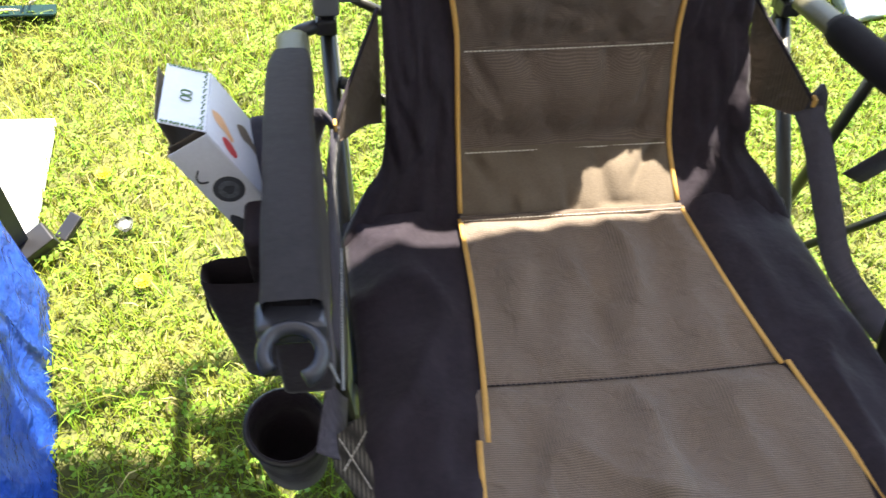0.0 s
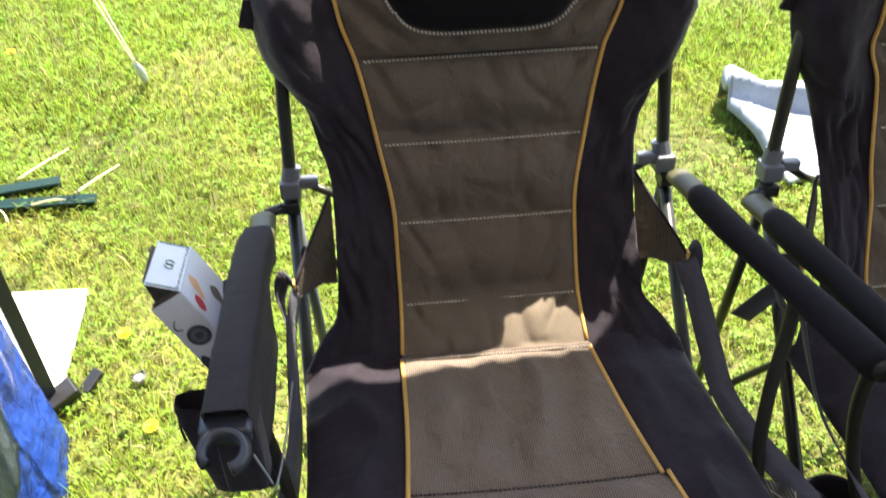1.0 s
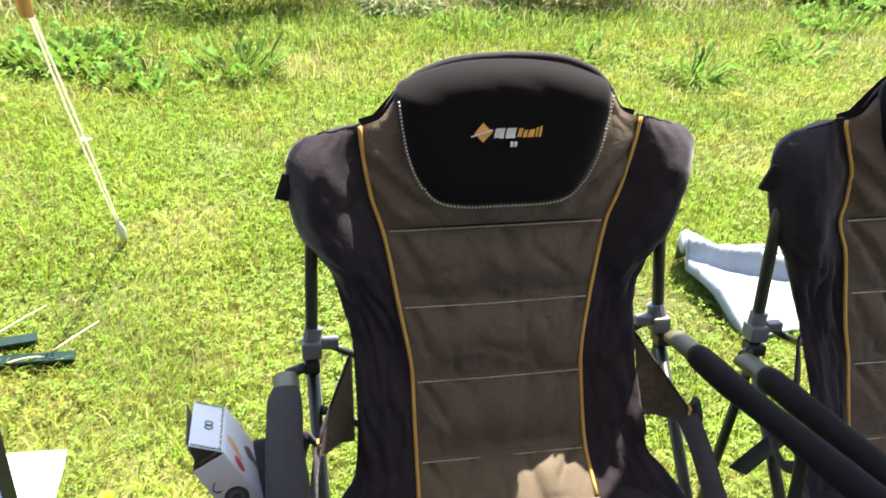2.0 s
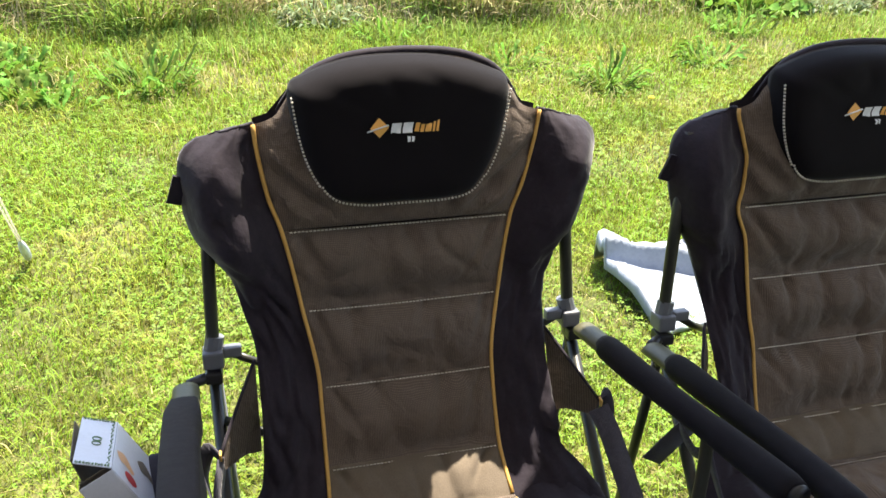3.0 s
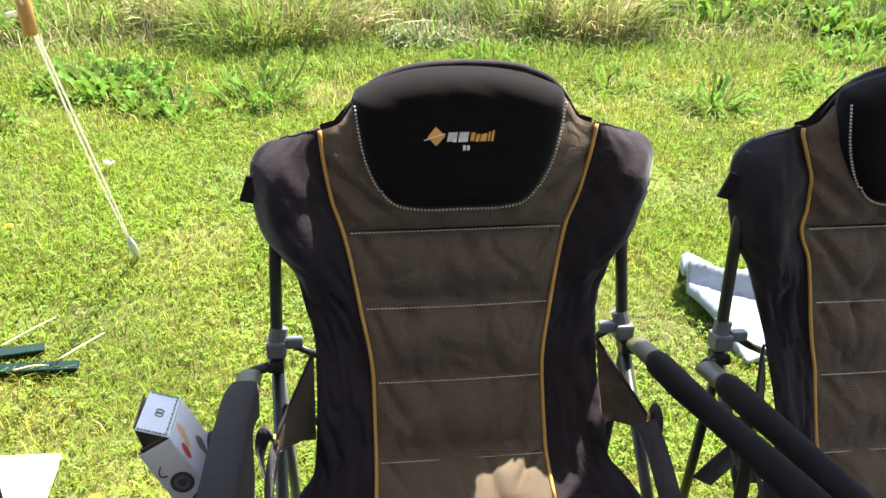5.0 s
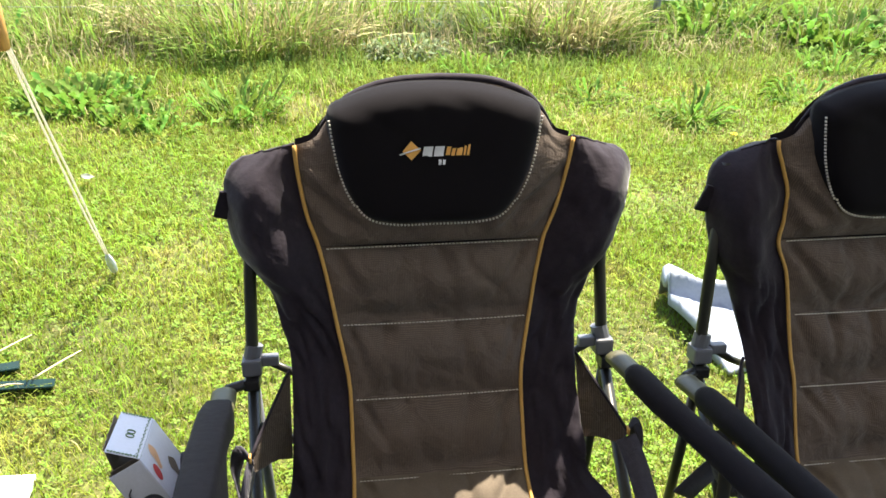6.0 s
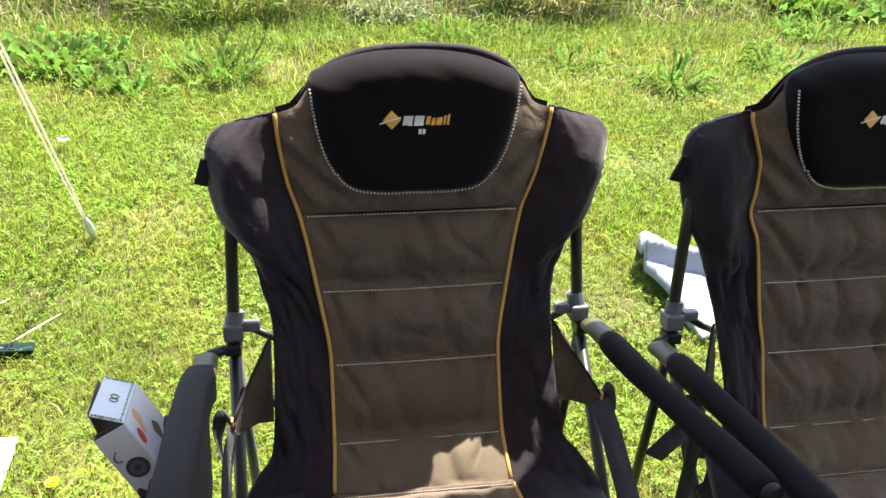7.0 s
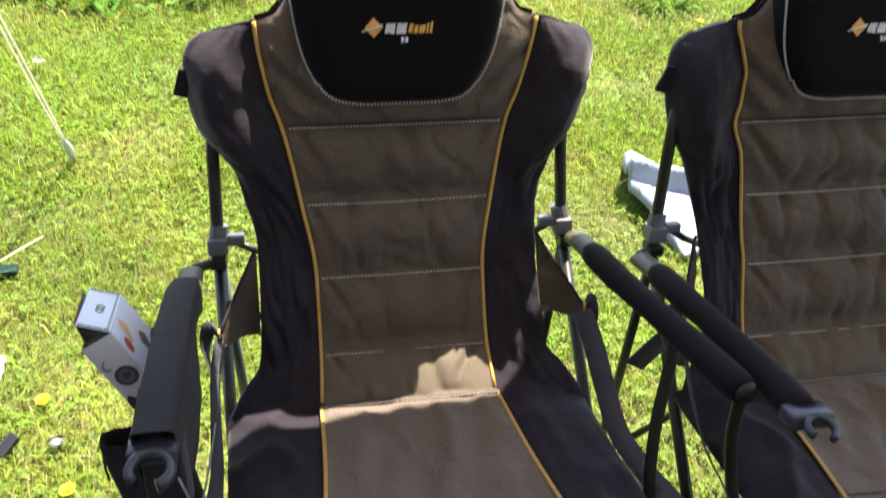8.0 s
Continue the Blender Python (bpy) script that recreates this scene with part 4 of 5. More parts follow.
def build_carton():
    """A tall slim carton, its flaps torn open above, leaning out of the pocket."""
    at = Matrix.Translation((-0.487, -0.036, 0.749)) @ BOX_TURN @ Matrix.Translation((0, 0, -0.09))
    box = thing("carton", "opened white printed carton leaning in the chair's pocket", "box", place=at)
    w, d, h = 0.050, 0.130, 0.18
    t = 0.0016
    def wall(name, size, place, mat, lab=""):
        bm = bmesh.new()
        add_box(bm, size, place, 0.0005, 1)
        return part(name, bm, mat, box, lab, False)
    front = wall("panel", (w, t, h), pose(0, -d / 2, 0), CARTON, "white panel with a dark round print")
    right = wall("panel", (t, d - 2 * t, h), pose(w / 2, 0, 0), CARTON, "white panel with peach and red print")
    wall("panel", (w, t, h), pose(0, d / 2, 0), CARTON)
    wall("panel", (t, d - 2 * t, h), pose(-w / 2, 0, 0), CARDBOARD)
    wall("base", (w - 2 * t, d - 2 * t, t), pose(0, 0, -h / 2 + t), CARDBOARD)
    lid_at = pose(w / 2, 0, h / 2 + 0.001, 0, 48, 0)
    lid = wall("flap", (w * 0.98, d * 0.97, t), lid_at @ pose(-w * 0.49, 0, 0), CARTON, "white lid flap with a green border")
    wall("flap", (t, d * 0.92, 0.040), pose(-w / 2 + 0.004, 0.010, h / 2 + 0.018, 0, 12, 4), CARDBOARD, "brown torn flap")
    wall("flap", (0.042, t, 0.045), pose(-0.003, -d / 2 + 0.020, h / 2 - 0.016, 30, 0, 0), CARDBOARD, "brown inner flap")
    # printing
    def disc(c, axis_u, axis_v, r, mat, parent, name="print", n=40, bumpy=0.0):
        bm = bmesh.new()
        ctr = bm.verts.new(c)
        ring = [bm.verts.new(Vector(c) + Vector(axis_u) * math.cos(a) * r * (1 + bumpy * math.sin(3 * a + 1)) + Vector(axis_v) * math.sin(a) * r) for a in [2 * math.pi * k / n for k in range(n)]]
        for k in range(n):
            bm.faces.new((ctr, ring[k], ring[(k + 1) % n]))
        return part(name, bm, mat, parent)
    f = -d / 2 - t / 2 - 0.0006
    disc((0.002, f, 0.020), (1, 0, 0), (0, 0, 1), 0.0175, PRINT_DARK, front)
    disc((0.002, f - 0.0005, 0.020), (1, 0, 0), (0, 0, 1), 0.012, PRINT_GREY, front)
    disc((0.002, f - 0.0010, 0.020), (1, 0, 0), (0, 0, 1), 0.006, PRINT_DARK, front, bumpy=0.3)
    bm = bmesh.new()
    add_grid(bm, lambda u, v: Vector((-w / 2 + w * u, f, -h / 2 + (0.070 + 0.010 * math.sin(u * 11)) * v)), 16, 2)
    part("print", bm, PRINT_DARK, front)
    part("print", tube(spline([(-0.010, f, 0.058), (-0.017, f, 0.052), (-0.018, f, 0.044), (-0.010, f, 0.040)], 6), 0.0022, 6, 0.4), PRINT_DARK, front)
    g = w / 2 + t / 2 + 0.0006
    disc((g, -0.044, 0.052), (0, 0.9, 0), (0, 0.2, 1.2), 0.011, PRINT_RED, right)
    disc((g, -0.018, 0.066), (0, 0.8, 0), (0, 0.5, 1.5), 0.013, PRINT_PEACH, right, bumpy=0.3)
    disc((g, 0.012, 0.020), (0, 1.0, 0.2), (0, 0.4, 1.8), 0.012, CARDBOARD, right, bumpy=0.4)
    # green border of the lid
    def on_lid(x, y):
        return lid_at @ Vector((x, y, t / 2 + 0.0008))
    for a, b in (((-0.046, -0.060), (-0.004, -0.060)), ((-0.005, -0.060), (-0.005, 0.060)), ((-0.046, 0.060), (-0.004, 0.060))):
        bm = bmesh.new()
        for k in range(30):
            q = k / 29
            p = on_lid(a[0] + (b[0] - a[0]) * q + 0.0012 * math.sin(k * 2.3), a[1] + (b[1] - a[1]) * q + 0.0012 * math.cos(k * 1.7))
            add_box(bm, (0.0022, 0.0022, 0.0008), Matrix.Translation(p), 0)
        part("border_print", bm, PRINT_GREEN, lid, "", False)
    for dx in (-0.006, 0.006):
        part("printed_ring", tube([on_lid(-0.024 + math.cos(q) * 0.006, dx + math.sin(q) * 0.005) for q in np.linspace(0, 6.28, 13)], 0.0011, 5, 0.5), PRINT_GREEN, lid)
    return box


BOX_TURN = pose(0, 0, 0, -14.9, -26.3, 10.1)
build_carton()


# ---- what stands and lies round the chairs ----
def build_awning():
    """The unseen canopy overhead that shades the near ground, on a square pole."""
    awn = thing("awning", "awning on a dark square pole beside the chairs", "awning")
    bm = bmesh.new()
    def roof(u, v):
        x = -3.2 + 6.4 * u
        # steps in the unseen edge are set to shade chosen parts of the chairs
        edge = 0.566 + 0.09 * x + min(0.085, 6.0 * max(0.0, x - 0.613)) + min(0.105, 3.0 * max(0.0, 0.05 - x)) + min(0.05, max(0.0, -0.09 - x))
        return Vector((x, edge - 3.6 * v, 2.10 + 0.10 * math.sin(math.pi * v)))
    add_grid(bm, roof, 64, 10)
    bmesh.ops.solidify(bm, geom=bm.faces[:], thickness=0.01)
    part("canopy", bm, CANOPY, awn, "unseen pale canvas roof, its edge shaped to cast the shade")
    # two unseen sheets, added behind and at left to darken the fill light
    bm = bmesh.new()
    add_grid(bm, lambda u, v: Vector((-3.2 + 6.4 * u, -2.80 - 0.04 * math.sin(u * 40), 2.10 * v)), 40, 6)
    bmesh.ops.solidify(bm, geom=bm.faces[:], thickness=0.01)
    part("rear_light_block", bm, CANOPY, awn, "unseen canvas sheet added to block fill light")
    bm = bmesh.new()
    add_grid(bm, lambda u, v: Vector((-3.2 - 0.04 * math.sin(u * 30), -2.80 + 2.9 * u, 2.10 * v)), 30, 6)
    bmesh.ops.solidify(bm, geom=bm.faces[:], thickness=0.01)
    part("side_light_block", bm, CANOPY, awn, "unseen canvas sheet added to block fill light")
    for a, b in (((-0.80, 0.62, 2.10), (0.04, 0.885, 2.10)), ((-0.095, 0.845, 2.10), (-0.090, 0.62, 2.10))):
        part("frame_bar", tube([a, Vector(a).lerp(Vector(b), 0.5), b], 0.016, 8), POLE, awn, "thin steel bar of the awning's frame")
    foot, head = Vector((-1.004, 0.345, 0.0)), Vector((-0.858, 0.305, 2.10))
    bm = bmesh.new()
    m = look(foot.lerp(head, 0.5), head) 
    add_box(bm, (0.030, 0.030, (head - foot).length), m @ pose(0, 0, 0, 0, 0, 38), 0.003)
    part("pole", bm, POLE, awn, "dark square steel pole", False)
    at = lambda z: foot.lerp(head, z / 2.1)
    bm = bmesh.new()
    add_tube(bm, [at(0.655), at(0.672), at(0.700)], lambda t: 0.032 - 0.003 * t, 14)
    add_tube(bm, [at(0.685) + Vector((-0.02, -0.01, 0)), at(0.680) + Vector((-0.06, -0.02, -0.005))], 0.012, 8)
    part("collar", bm, GREY_PLASTIC, awn, "grey plastic collar on the pole")
    joint = bmesh.new()
    add_box(joint, (0.062, 0.058, 0.12), Matrix.Translation(at(0.86) + Vector((-0.010, 0, 0))) @ pose(0, 0, 0, 0, 3, 20), 0.006)
    add_box(joint, (0.10, 0.045, 0.085), Matrix.Translation(at(0.90) + Vector((-0.075, -0.01, 0.02))) @ pose(0, 0, 0, 0, 12, 20), 0.006)
    joint_ob = part("joint", joint, BLACK_PLASTIC, awn, "black plastic pole joint", False)
    bm = bmesh.new()
    c = at(0.875)
    add_tube(bm, [c + Vector((0.02, -0.012, 0)), c + Vector((0.034, -0.016, 0.001))], 0.014, 8)
    add_tube(bm, [c + Vector((0.034, -0.016, 0.001)), c + Vector((0.048, -0.020, 0.002))], 0.008, 6)
    part("bolt", bm, GREY_PLASTIC, joint_ob)
    bm = bmesh.new()
    add_box(bm, (0.085, 0.050, 0.030), pose(-0.975, 0.335, 0.040, 8, -14, 35), 0.004)
    add_box(bm, (0.060, 0.030, 0.014), pose(-0.915, 0.385, 0.030, 0, -20, 55), 0.003)
    part("foot", bm, BLACK_PLASTIC, awn, "black plastic foot", False)
    return awn


build_awning()


def build_tarp():
    """A crumpled blue sheet with a grey panel, hung from the awning's side to the ground."""
    t = thing("tarpaulin", "crumpled blue and grey tarpaulin hanging beside the pole", "tarpaulin")
    edge = spline([(-0.940, 0.240, 0.0), (-0.943, 0.242, 0.2), (-0.947, 0.248, 0.4), (-0.943, 0.250, 0.6), (-0.940, 0.255, 0.83), (-0.945, 0.26, 1.0)], 8)
    near = spline([(-0.72, -1.0, 0.0), (-0.76, -1.0, 0.2), (-0.83, -1.0, 0.4), (-0.90, -1.0, 0.6), (-1.0, -1.0, 0.83), (-1.07, -1.0, 1.0)], 8)
    mid = spline([(-0.865, -0.15, 0.0), (-0.882, -0.15, 0.2), (-0.890, -0.14, 0.4), (-0.895, -0.12, 0.6), (-0.91, -0.10, 0.83), (-0.93, -0.08, 1.0)], 8)
    n = len(edge) - 1
    def sheet(u, v):
        i = v * n
        k = min(int(i), n - 1)
        fr = i - k
        a, b, c = (q[k].lerp(q[k + 1], fr) for q in (edge, mid, near))
        p = (1 - u) ** 2 * a + 2 * u * (1 - u) * (2 * b - 0.5 * a - 0.5 * c) + u * u * c
        w = noise.noise(Vector((p.y * 9, p.z * 5, 2.0))) * 0.018 + noise.noise(Vector((p.y * 25, p.z * 13, 7.0))) * 0.007
        return p + Vector((w * min(1, u * 8 + 0.2), 0, 0))
    bm = bmesh.new()
    add_grid(bm, lambda u, v: sheet(u * 0.30, v), 26, 70)
    bmesh.ops.solidify(bm, geom=bm.faces[:], thickness=0.003)
    part("blue_sheet", bm, TARP_BLUE, t, "glossy blue plastic sheet")
    bm = bmesh.new()
    add_grid(bm, lambda u, v: sheet(0.30 + u * 0.70, 0.24 + 0.76 * v), 40, 50)
    bmesh.ops.solidify(bm, geom=bm.faces[:], thickness=0.003)
    part("grey_panel", bm, TARP_GREY, t, "dull grey-green panel")
    bm = bmesh.new()
    add_grid(bm, lambda u, v: sheet(0.30 + u * 0.70, 0.24 * v), 40, 18)
    bmesh.ops.solidify(bm, geom=bm.faces[:], thickness=0.003)
    part("blue_sheet", bm, TARP_BLUE, t, "glossy blue plastic skirt")
    return t


build_tarp()


def build_board():
    b = thing("white_board", "thin white board lying on the grass", "board")
    bm = bmesh.new()
    base = [(-0.984, 0.300), (-0.998, 0.706), (-1.42, 0.722), (-1.36, 0.30)]
    lo = [bm.verts.new((x, y, 0.014)) for x, y in base]
    hi = [bm.verts.new((x, y, 0.030)) for x, y in base]
    bm.faces.new(lo[::-1])
    bm.faces.new(hi)
    for k in range(4):
        bm.faces.new((lo[k], lo[(k + 1) % 4], hi[(k + 1) % 4], hi[k]))
    part("sheet", bm, BOARD, b, "", False)
    return b


build_board()


def build_stake(a, b, label):
    """A star-section steel picket lying in the grass."""
    a, b = Vector(a), Vector(b)
    s = thing("steel_picket", label, "stake", "pickets lying in the grass")
    t = (b - a).normalized()
    side = t.cross(Vector((0, 0, 1))).normalized()
    bm = bmesh.new()
    for k in range(3):
        ang = k * 2.094 + 0.5
        d = side * math.cos(ang) + Vector((0, 0, 1)) * math.sin(ang)
        q = t.cross(d) * 0.002
        ring0 = [bm.verts.new(a + x) for x in (q, d * 0.024 + q, d * 0.024 - q, -q)]
        ring1 = [bm.verts.new(b + x) for x in (q, d * 0.024 + q, d * 0.024 - q, -q)]
        for i in range(4):
            bm.faces.new((ring0[i], ring0[(i + 1) % 4], ring1[(i + 1) % 4], ring1[i]))
        bm.faces.new(ring0)
        bm.faces.new(ring1)
    part("bar", bm, STAKE, s, "", False)
    return s


build_stake((-1.19, 1.195, 0.028), (-1.95, 1.06, 0.03), "dark green steel picket lying in the grass")
build_stake((-1.06, 1.098, 0.022), (-1.95, 1.10, 0.024), "thin dark green steel picket in the grass")


def straw(a, b):
    a, b = Vector(a), Vector(b)
    line = [a, a.lerp(b, 0.5) + Vector((0.01, 0.0, 0.008)), b]
    return tagged(part("straw", tube(spline(line, 4), lambda t: 0.004 - 0.002 * t, 6), STRAW), "pale dry stalk lying on the grass", "stalk", "stalks on the grass")


straw((-1.33, 1.22, 0.03), (-1.20, 1.36, 0.04))
straw((-1.13, 1.13, 0.03), (-1.02, 1.26, 0.035))
straw((-1.30, 1.02, 0.025), (-1.36, 1.09, 0.03))
straw((-1.24, 1.075, 0.04), (-1.14, 1.085, 0.045))


def build_rope():
    g = thing("guy_rope", "cream doubled guy rope pegged into the grass", "rope")
    peg = Vector((-1.03, 1.80, 0.0))
    top = peg + ROPE_WAY * 2.5
    knot = peg + ROPE_WAY * ROPE_TOGGLE
    side = ROPE_WAY.cross(Vector((0, 1, 0))).normalized()
    grip = peg + ROPE_WAY * 0.17
    for s in (-1, 1):
        line = [grip.lerp(knot, k / 12) + side * s * (0.003 + 0.0045 * math.sin(math.pi * k / 12)) + Vector((0, 0, -0.012 * math.sin(math.pi * k / 12))) for k in range(13)]
        part("strand", tube(line, 0.0034, 8), ROPE, g)
    part("strand", tube([knot, knot.lerp(top, 0.5), top], 0.0042, 8), ROPE, g)
    bm = bmesh.new()
    add_tube(bm, [peg + ROPE_WAY * s for s in (0.02, 0.05, 0.10, 0.15, 0.19)], lambda t: 0.005 + 0.011 * math.sin(math.pi * t), 10)
    part("tensioner", bm, PALE_STEEL, g, "grey metal rope tensioner")
    part("peg", tube(spline([peg + Vector((0.01, 0.03, -0.05)), peg + Vector((0, 0.005, 0.01)), peg + ROPE_WAY * 0.03, peg + ROPE_WAY * 0.05], 4), 0.004, 8), STEEL, g)
    bm = bmesh.new()
    add_tube(bm, [knot - Vector((0, 0, 0.055)), knot - Vector((0, 0, 0.05)), knot + Vector((0, 0, 0.05)), knot + Vector((0, 0, 0.055))], lambda t: 0.017 if 0 < t < 1 else 0.014, 14)
    part("toggle", bm, WOOD, g, "turned wooden toggle")
    part("end_knot", tube([knot, knot + Vector((-0.045, 0, -0.008))], 0.006, 8), ROPE, g)
    return g


ROPE_WAY = Vector((0.072, -0.575, 0.808)).normalized()
ROPE_TOGGLE = 1.40
build_rope()


def build_sack():
    """A limp woven sack thrown on the grass, one end propped up."""
    s = thing("sack", "crumpled white woven plastic sack on the grass", "sack")
    bm = bmesh.new()
    def skin(u, v, under=False):
        x = 0.945 + 0.05 * math.exp(-9 * v) + 0.10 * v + 0.58 * u
        y = 1.44 + 0.04 * u - 0.50 * v + 0.02 * math.sin(u * 5)
        rear = 0.035 * max(0.0, math.sin(u * 9 + 0.9)) ** 0.7 + 0.008 * math.sin(u * 23)
        steps = ((0.0, 0.0), (0.07, 0.055 + rear), (0.16, 0.060), (0.21, 0.100), (0.255, 0.012), (0.60, 0.030), (0.84, 0.022 - 0.015 * u), (0.90, 0.006), (1.0, 0.0))
        turn = 0.23 + 0.45 * u
        w = v * 0.23 / turn if v < turn else 0.23 + (v - turn) * 0.77 / (1 - turn)
        w += 0.012 * noise.noise(Vector((u * 5, 3.0, 0.0)))
        rise = 0.0
        for (va, za), (vb, zb) in zip(steps, steps[1:]):
            if va <= w <= vb:
                rise = za + (zb - za) * (w - va) / (vb - va)
        rise += 0.060 * math.exp(-5.0 * u) * max(0.0, math.sin(math.pi * min(1.0, 0.12 + v * 1.05))) ** 0.8
        rise *= min(1.0, 4 * (1 - u) + 0.2)
        facet = noise.cell(Vector((u * 4 + v * 1.5, v * 2.5, 1.0))) * 0.02
        ridge = max(0.0, 1 - 3.0 * abs(noise.noise(Vector((x * 5 + y * 4, y * 4 - x * 3, 8.0)))))
        z = 0.02 + max(0.004, rise + 0.012 * ridge + facet * 0.2 + 0.006 * noise.noise(Vector((x * 7, y * 6, 1.0))))
        if under:
            z = min(z - 0.004, 0.012 + max(0.0, rise - 0.03) * max(0.0, 1 - (u / 0.6) ** 2))
        return Vector((x, y, z))
    a = add_grid(bm, skin, 60, 54)
    b = add_grid(bm, lambda u, v: skin(u, v, True), 60, 54)
    for k in range(60):
        bm.faces.new((a[0][k], a[0][k + 1], b[0][k + 1], b[0][k]))
        bm.faces.new((a[54][k], a[54][k + 1], b[54][k + 1], b[54][k]))
    for k in range(54):
        bm.faces.new((a[k][0], a[k + 1][0], b[k + 1][0], b[k][0]))
        bm.faces.new((a[k][60], a[k + 1][60], b[k + 1][60], b[k][60]))
    part("cloth", bm, SACK, s)
    for k in range(8):
        bm = bmesh.new()
        u0, v0 = 0.50 + 0.05 * (k % 4), 0.16 + 0.10 * (k // 4)
        add_grid(bm, lambda u, v: skin(u0 + 0.035 * u, v0 + 0.05 * v) + Vector((0, 0, 0.004)), 3, 3)
        part("print_bar", bm, GREY_PLASTIC, s, "grey printed bar")
    return s


build_sack()


def add_leaf(bm, base, out, ln, wd, rise, twist, steps=5, wave=0.0):
    """One arched, folded, pointed leaf."""
    d = Vector((math.cos(out), math.sin(out), 0))
    side = Vector((-d.y, d.x, 0))
    prev = None
    for i in range(steps + 1):
        t = i / steps
        q = base + d * ln * t * (1 - 0.25 * min(rise, 1.6)) + side * wave * ln * 0.12 * math.sin(t * 4 + twist * 3) + Vector((0, 0, ln * rise * (t - 0.55 * t * t) + wave * 0.05 * ln * math.sin(t * 11 + twist)))
        half = wd * (math.sin(math.pi * (0.12 + 0.86 * t)) ** 0.8) * 0.5 * (1 + 0.35 * wave * math.sin(t * 19 + twist * 5)) + 0.0005
        sd = side + Vector((0, 0, twist * t))
        row = [bm.verts.new(q - sd * half + Vector((0, 0, half * 0.35))), bm.verts.new(q), bm.verts.new(q + sd * half + Vector((0, 0, half * 0.35)))]
        if prev:
            bm.faces.new((prev[0], prev[1], row[1], row[0]))
            bm.faces.new((prev[1], prev[2], row[2], row[1]))
        prev = row


def leaf_meshes(mat, slim, upright, seed):
    """A dozen leaf shapes, one metre long, that many leaves share."""
    rng = random.Random(seed)
    out = []
    for k in range(12):
        bm = bmesh.new()
        add_leaf(bm, Vector(), 0.0, 1.0, slim * rng.uniform(0.7, 1.25), upright * rng.uniform(0.15, 1.7), rng.uniform(-1.4, 1.4), 8, 1.0)
        me = bpy.data.meshes.new("leaf")
        for f in bm.faces:
            f.smooth = True
        bm.to_mesh(me)
        bm.free()
        me.materials.append(mat)
        out.append(me)
    return out


def weed(name, label, at, spread, n, length, width, mat, seed, upright=0.6):
    """A tuft of separate leaves from one root."""
    rng = random.Random(seed)
    w = thing(name, label, "weed", "weeds in the grass", Matrix.Translation(at))
    shapes = leaf_meshes(mat, width / length, upright, seed)
    for k in range(n):
        a = rng.uniform(0, 2 * math.pi)
        r0 = spread * math.sqrt(rng.random())
        ob = new("leaf", rng.choice(shapes))
        ob.parent = w
        ob.matrix_basis = pose(math.cos(a) * r0, math.sin(a) * r0 * 0.7, 0, 0, 0, math.degrees(a + rng.uniform(-0.9, 0.9))) @ Matrix.Scale(length * rng.uniform(0.5, 1.15), 4)
    return w


def clump(name, label, at, spread, n, length, width, mat, seed, upright=1.3):
    """A tussock of fine blades past counting."""
    rng = random.Random(seed)
    bm = bmesh.new()
    for k in range(n):
        a = rng.uniform(0, 2 * math.pi)
        r0 = spread * math.sqrt(rng.random())
        base = Vector((math.cos(a) * r0, math.sin(a) * r0 * 0.7, 0))
        add_leaf(bm, base, a + rng.uniform(-0.9, 0.9), length * rng.uniform(0.45, 1.15), width * rng.uniform(0.7, 1.25), upright * rng.uniform(0.4, 1.6), rng.uniform(-1.0, 1.0))
    ob = part(name, bm, mat)
    ob.location = at
    return tagged(ob, label, "grass", kind="stuff")


blades("thatch", "brown matted dead grass below the fence", THATCH, 13000, (-4.5, 6.5, 4.55, 5.7), 0.13, 0.007, 1.5, 9, patchy(0.8, 0.0, 12.0))
blades("wiry_stems", "thin straw-coloured stems standing along the fence", RANK_DRY, 3500, (-4.5, 6.5, 4.5, 6.5), 0.34, 0.004, 0.6, 10, patchy(0.8, -0.1, 14.0))
PLANTAIN = "green tuft of narrow weed leaves in the grass"
DOCK = "spreading clump of broad dock leaves"
for i, (x, y, spread, n, ln) in enumerate(((1.90, 3.30, 0.13, 95, 0.21), (1.42, 3.74, 0.15, 80, 0.17), (2.72, 3.62, 0.16, 95, 0.19), (-0.72, 3.58, 0.22, 120, 0.22), (-1.10, 3.30, 0.12, 40, 0.15), (3.3, 4.2, 0.2, 80, 0.22), (0.75, 4.35, 0.2, 80, 0.18))):
    weed("plantain_weed", PLANTAIN, (x, y, 0), spread, n, ln, 0.017, WEED, 31 + i, 1.25)
for i, (x, y, spread, n, ln) in enumerate(((-1.66, 3.86, 0.36, 420, 0.14), (-2.25, 3.30, 0.26, 160, 0.12), (-1.30, 3.50, 0.20, 120, 0.11))):
    weed("dock_weed", DOCK, (x, y, 0), spread, n, ln, 0.034, WEED, 41 + i, 1.45)
for i, (x, y, spread, n, ln) in enumerate(((3.75, 4.85, 0.45, 260, 0.24), (2.75, 5.3, 0.46, 260, 0.24), (4.9, 5.2, 0.5, 220, 0.24), (-2.9, 5.1, 0.5, 180, 0.20))):
    weed("dock_weed", "tall clump of broad leaves by the fence", (x, y, 0), spread, n, ln, 0.050, WEED, 51 + i, 1.45)
for i, (x, y, spread, n, ln) in enumerate(((0.35, 4.75, 0.26, 210, 0.20), (4.4, 4.75, 0.3, 190, 0.22), (0.75, 5.4, 0.4, 200, 0.26))):
    weed("thistle_weed", "grey-green leafy weed by the fence", (x, y, 0), spread, n, ln, 0.024, SAGE, 61 + i, 1.1)
RANK = "tall arching clump of rank grass by the fence"
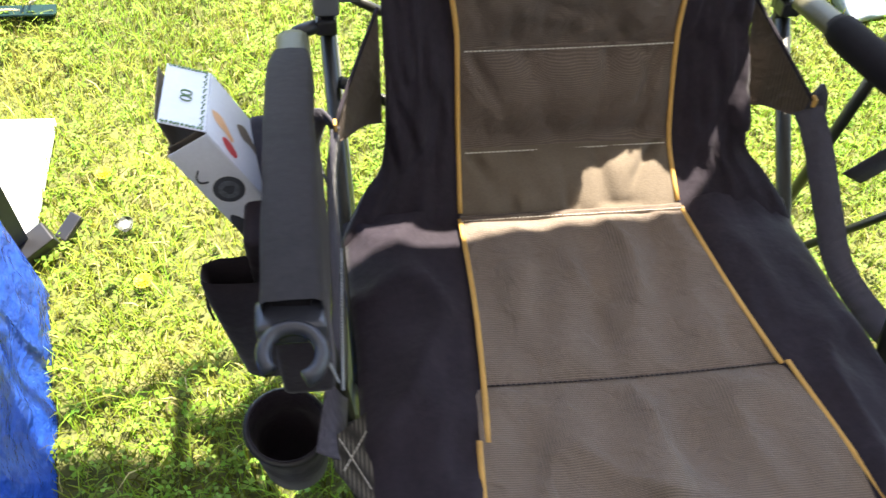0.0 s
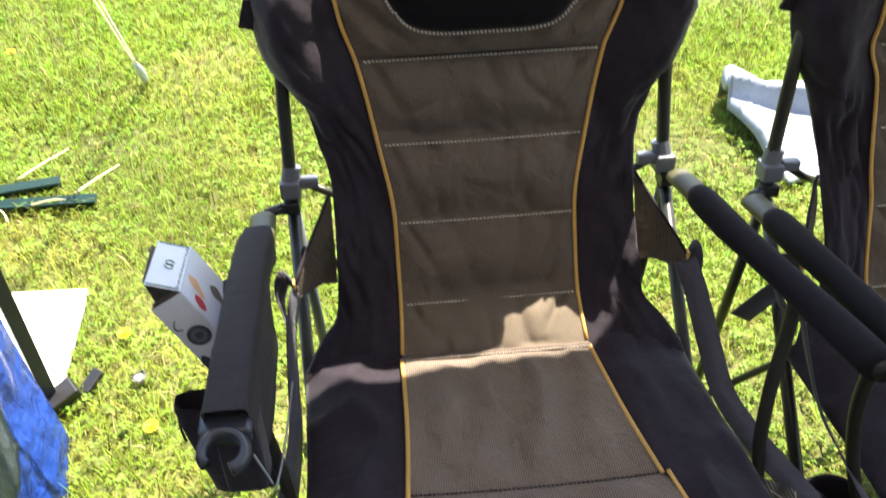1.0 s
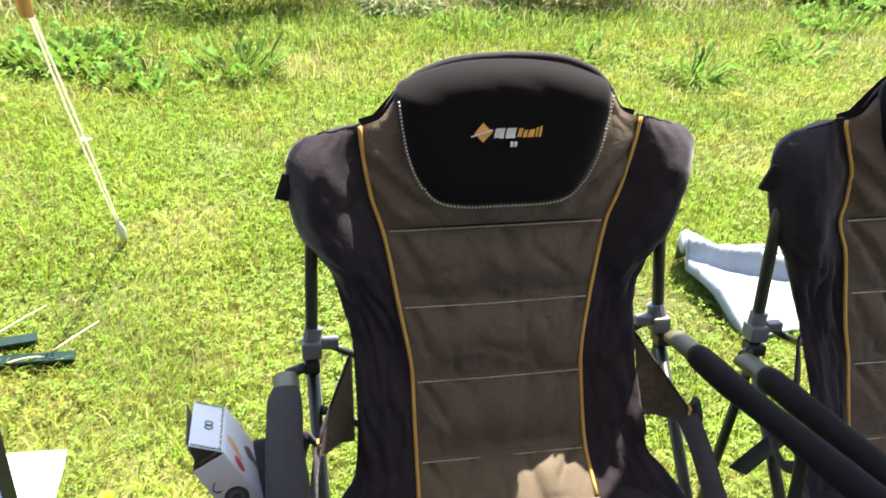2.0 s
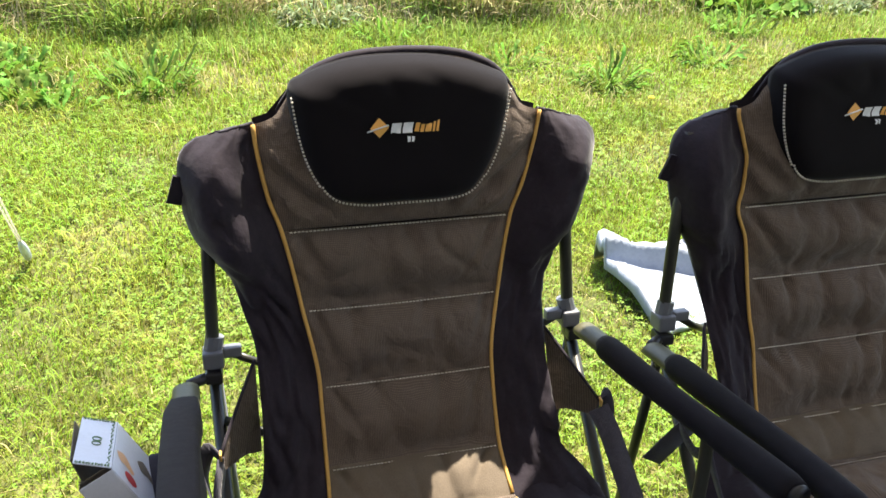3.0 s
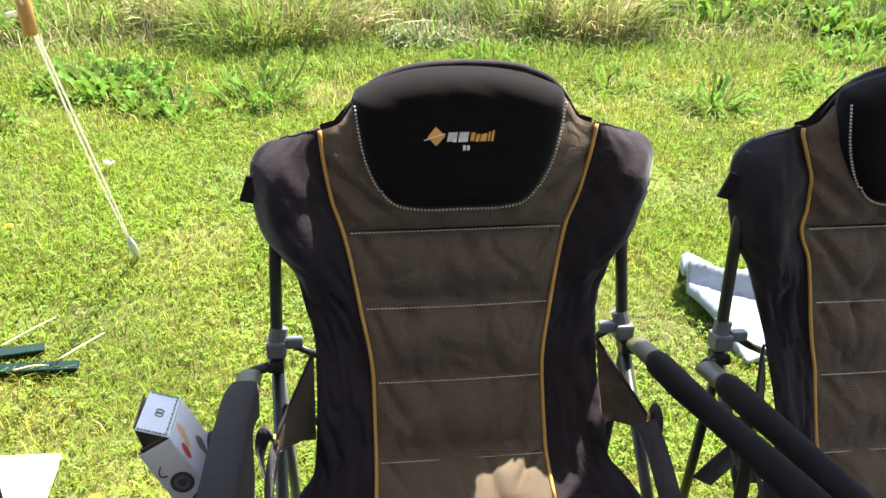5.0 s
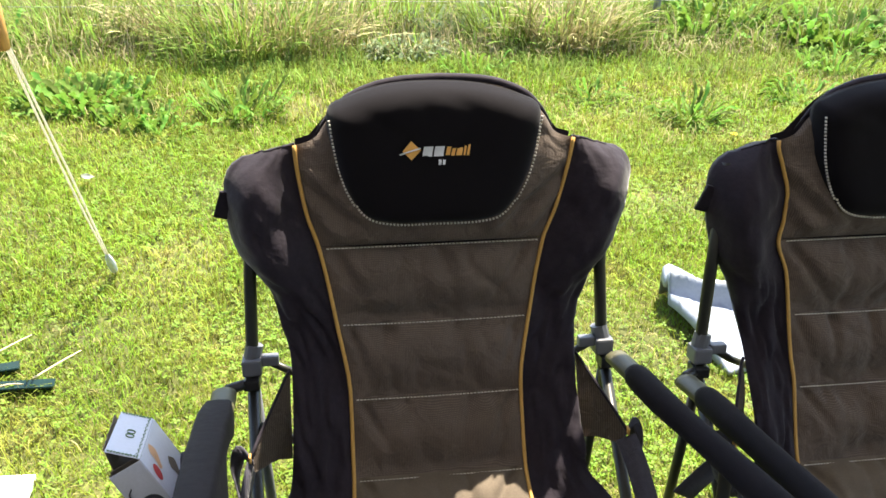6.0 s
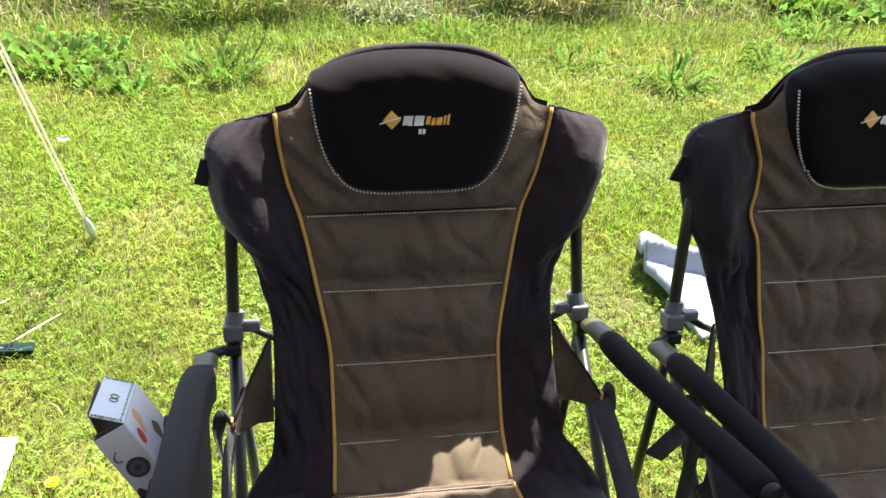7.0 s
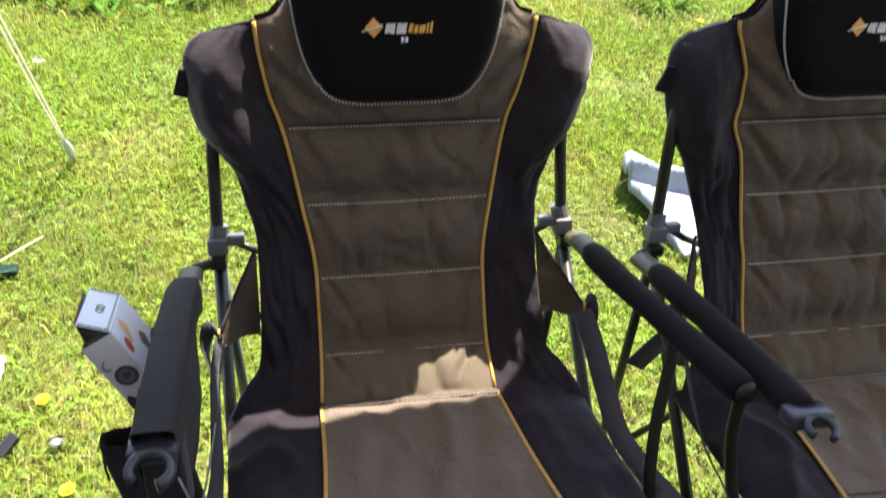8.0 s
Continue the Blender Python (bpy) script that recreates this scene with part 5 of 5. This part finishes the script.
PALE = "tall arching clump of straw-coloured grass by the fence"
for i, (x, y, spread, n, ln, dry) in enumerate(((-0.85, 4.95, 0.50, 620, 0.55, 0), (-0.45, 5.05, 0.45, 300, 0.58, 1), (1.60, 4.95, 0.36, 380, 0.56, 1), (1.25, 5.15, 0.42, 420, 0.50, 0), (1.95, 5.1, 0.25, 220, 0.50, 0), (-2.1, 5.4, 0.6, 420, 0.45, 0), (3.2, 5.6, 0.5, 420, 0.45, 0), (0.2, 5.7, 0.6, 420, 0.5, 0), (-1.4, 5.3, 0.3, 200, 0.5, 1), (4.3, 5.7, 0.6, 400, 0.5, 0))):
    clump("grass_clump", PALE if dry else RANK, (x, y, 0), spread, n, ln, 0.008, RANK_DRY if dry else RANK_BLADE, 71 + i, 1.35)


def build_fence():
    f = thing("wire_fence", "wire fence with a weathered post in tall grass", "fence")
    for x in (-4.4, 2.36, 9.0):
        bm = bmesh.new()
        add_tube(bm, [Vector((x, 5.25, -0.05)), Vector((x + 0.005, 5.25, 0.5)), Vector((x, 5.26, 1.05))], lambda t: 0.030 - 0.004 * t, 10)
        part("post", bm, GREY_WOOD, f)
    for z in (0.30, 0.52, 0.75, 1.0):
        line = [Vector((x, 5.22, z - 0.02 * math.sin(x * 0.9) ** 2)) for x in np.linspace(-6, 9, 40)]
        part("wire", tube(line, 0.0018, 5), WIRE, f)
    return f


build_fence()


def petal(name, label, at, r, mat, seed, curl=0.3):
    rng = random.Random(seed)
    bm = bmesh.new()
    c = bm.verts.new((0, 0, 0.004))
    n = 9
    ring = [bm.verts.new((math.cos(a) * r * rng.uniform(0.7, 1.15), math.sin(a) * r * rng.uniform(0.6, 1.1), 0.004 + r * curl * rng.random())) for a in [6.283 * k / n for k in range(n)]]
    for k in range(n):
        bm.faces.new((c, ring[k], ring[(k + 1) % n]))
    bmesh.ops.solidify(bm, geom=bm.faces[:], thickness=0.002)
    ob = part(name, bm, mat)
    ob.location = at
    return tagged(ob, label, "leaf" if "leaf" in name else "flower")


petal("fallen_petal", "white fallen petal on the grass", (-0.800, 0.380, 0.03), 0.022, PETAL, 1)
petal("fallen_petal", "white fallen petal on the grass", (-1.324, 2.616, 0.05), 0.036, PETAL, 3, 0.8)
petal("dead_leaf", "brown dead leaf on the grass", (1.06, 1.06, 0.03), 0.030, LEAF_BROWN, 4, 0.6)


def dandelion(at):
    d = thing("dandelion", "yellow dandelion flower in the grass", "flower", "dandelions", Matrix.Translation(at))
    bm = bmesh.new()
    heart = bm.verts.new((0, 0, 0.026))
    for ring, (n, r, z) in enumerate(((14, 0.018, 0.028), (10, 0.013, 0.032), (7, 0.008, 0.035))):
        for k in range(n):
            a = 6.283 * k / n + ring
            tip = Vector((math.cos(a) * r, math.sin(a) * r, z))
            s = Vector((-math.sin(a), math.cos(a), 0)) * 0.0030
            bm.faces.new((heart, bm.verts.new(tip - s), bm.verts.new(tip + s)))
    part("bloom", bm, DANDELION, d)
    part("stem", tube([(0, 0, -0.005), (0.001, 0, 0.027)], 0.0016, 6), CLOVER, d)
    return d


for at in ((-0.868, 0.535, 0.0), (-0.752, 0.24, 0.0), (-1.594, 2.07, 0.0), (1.98, 2.95, 0.02)):
    dandelion(at)
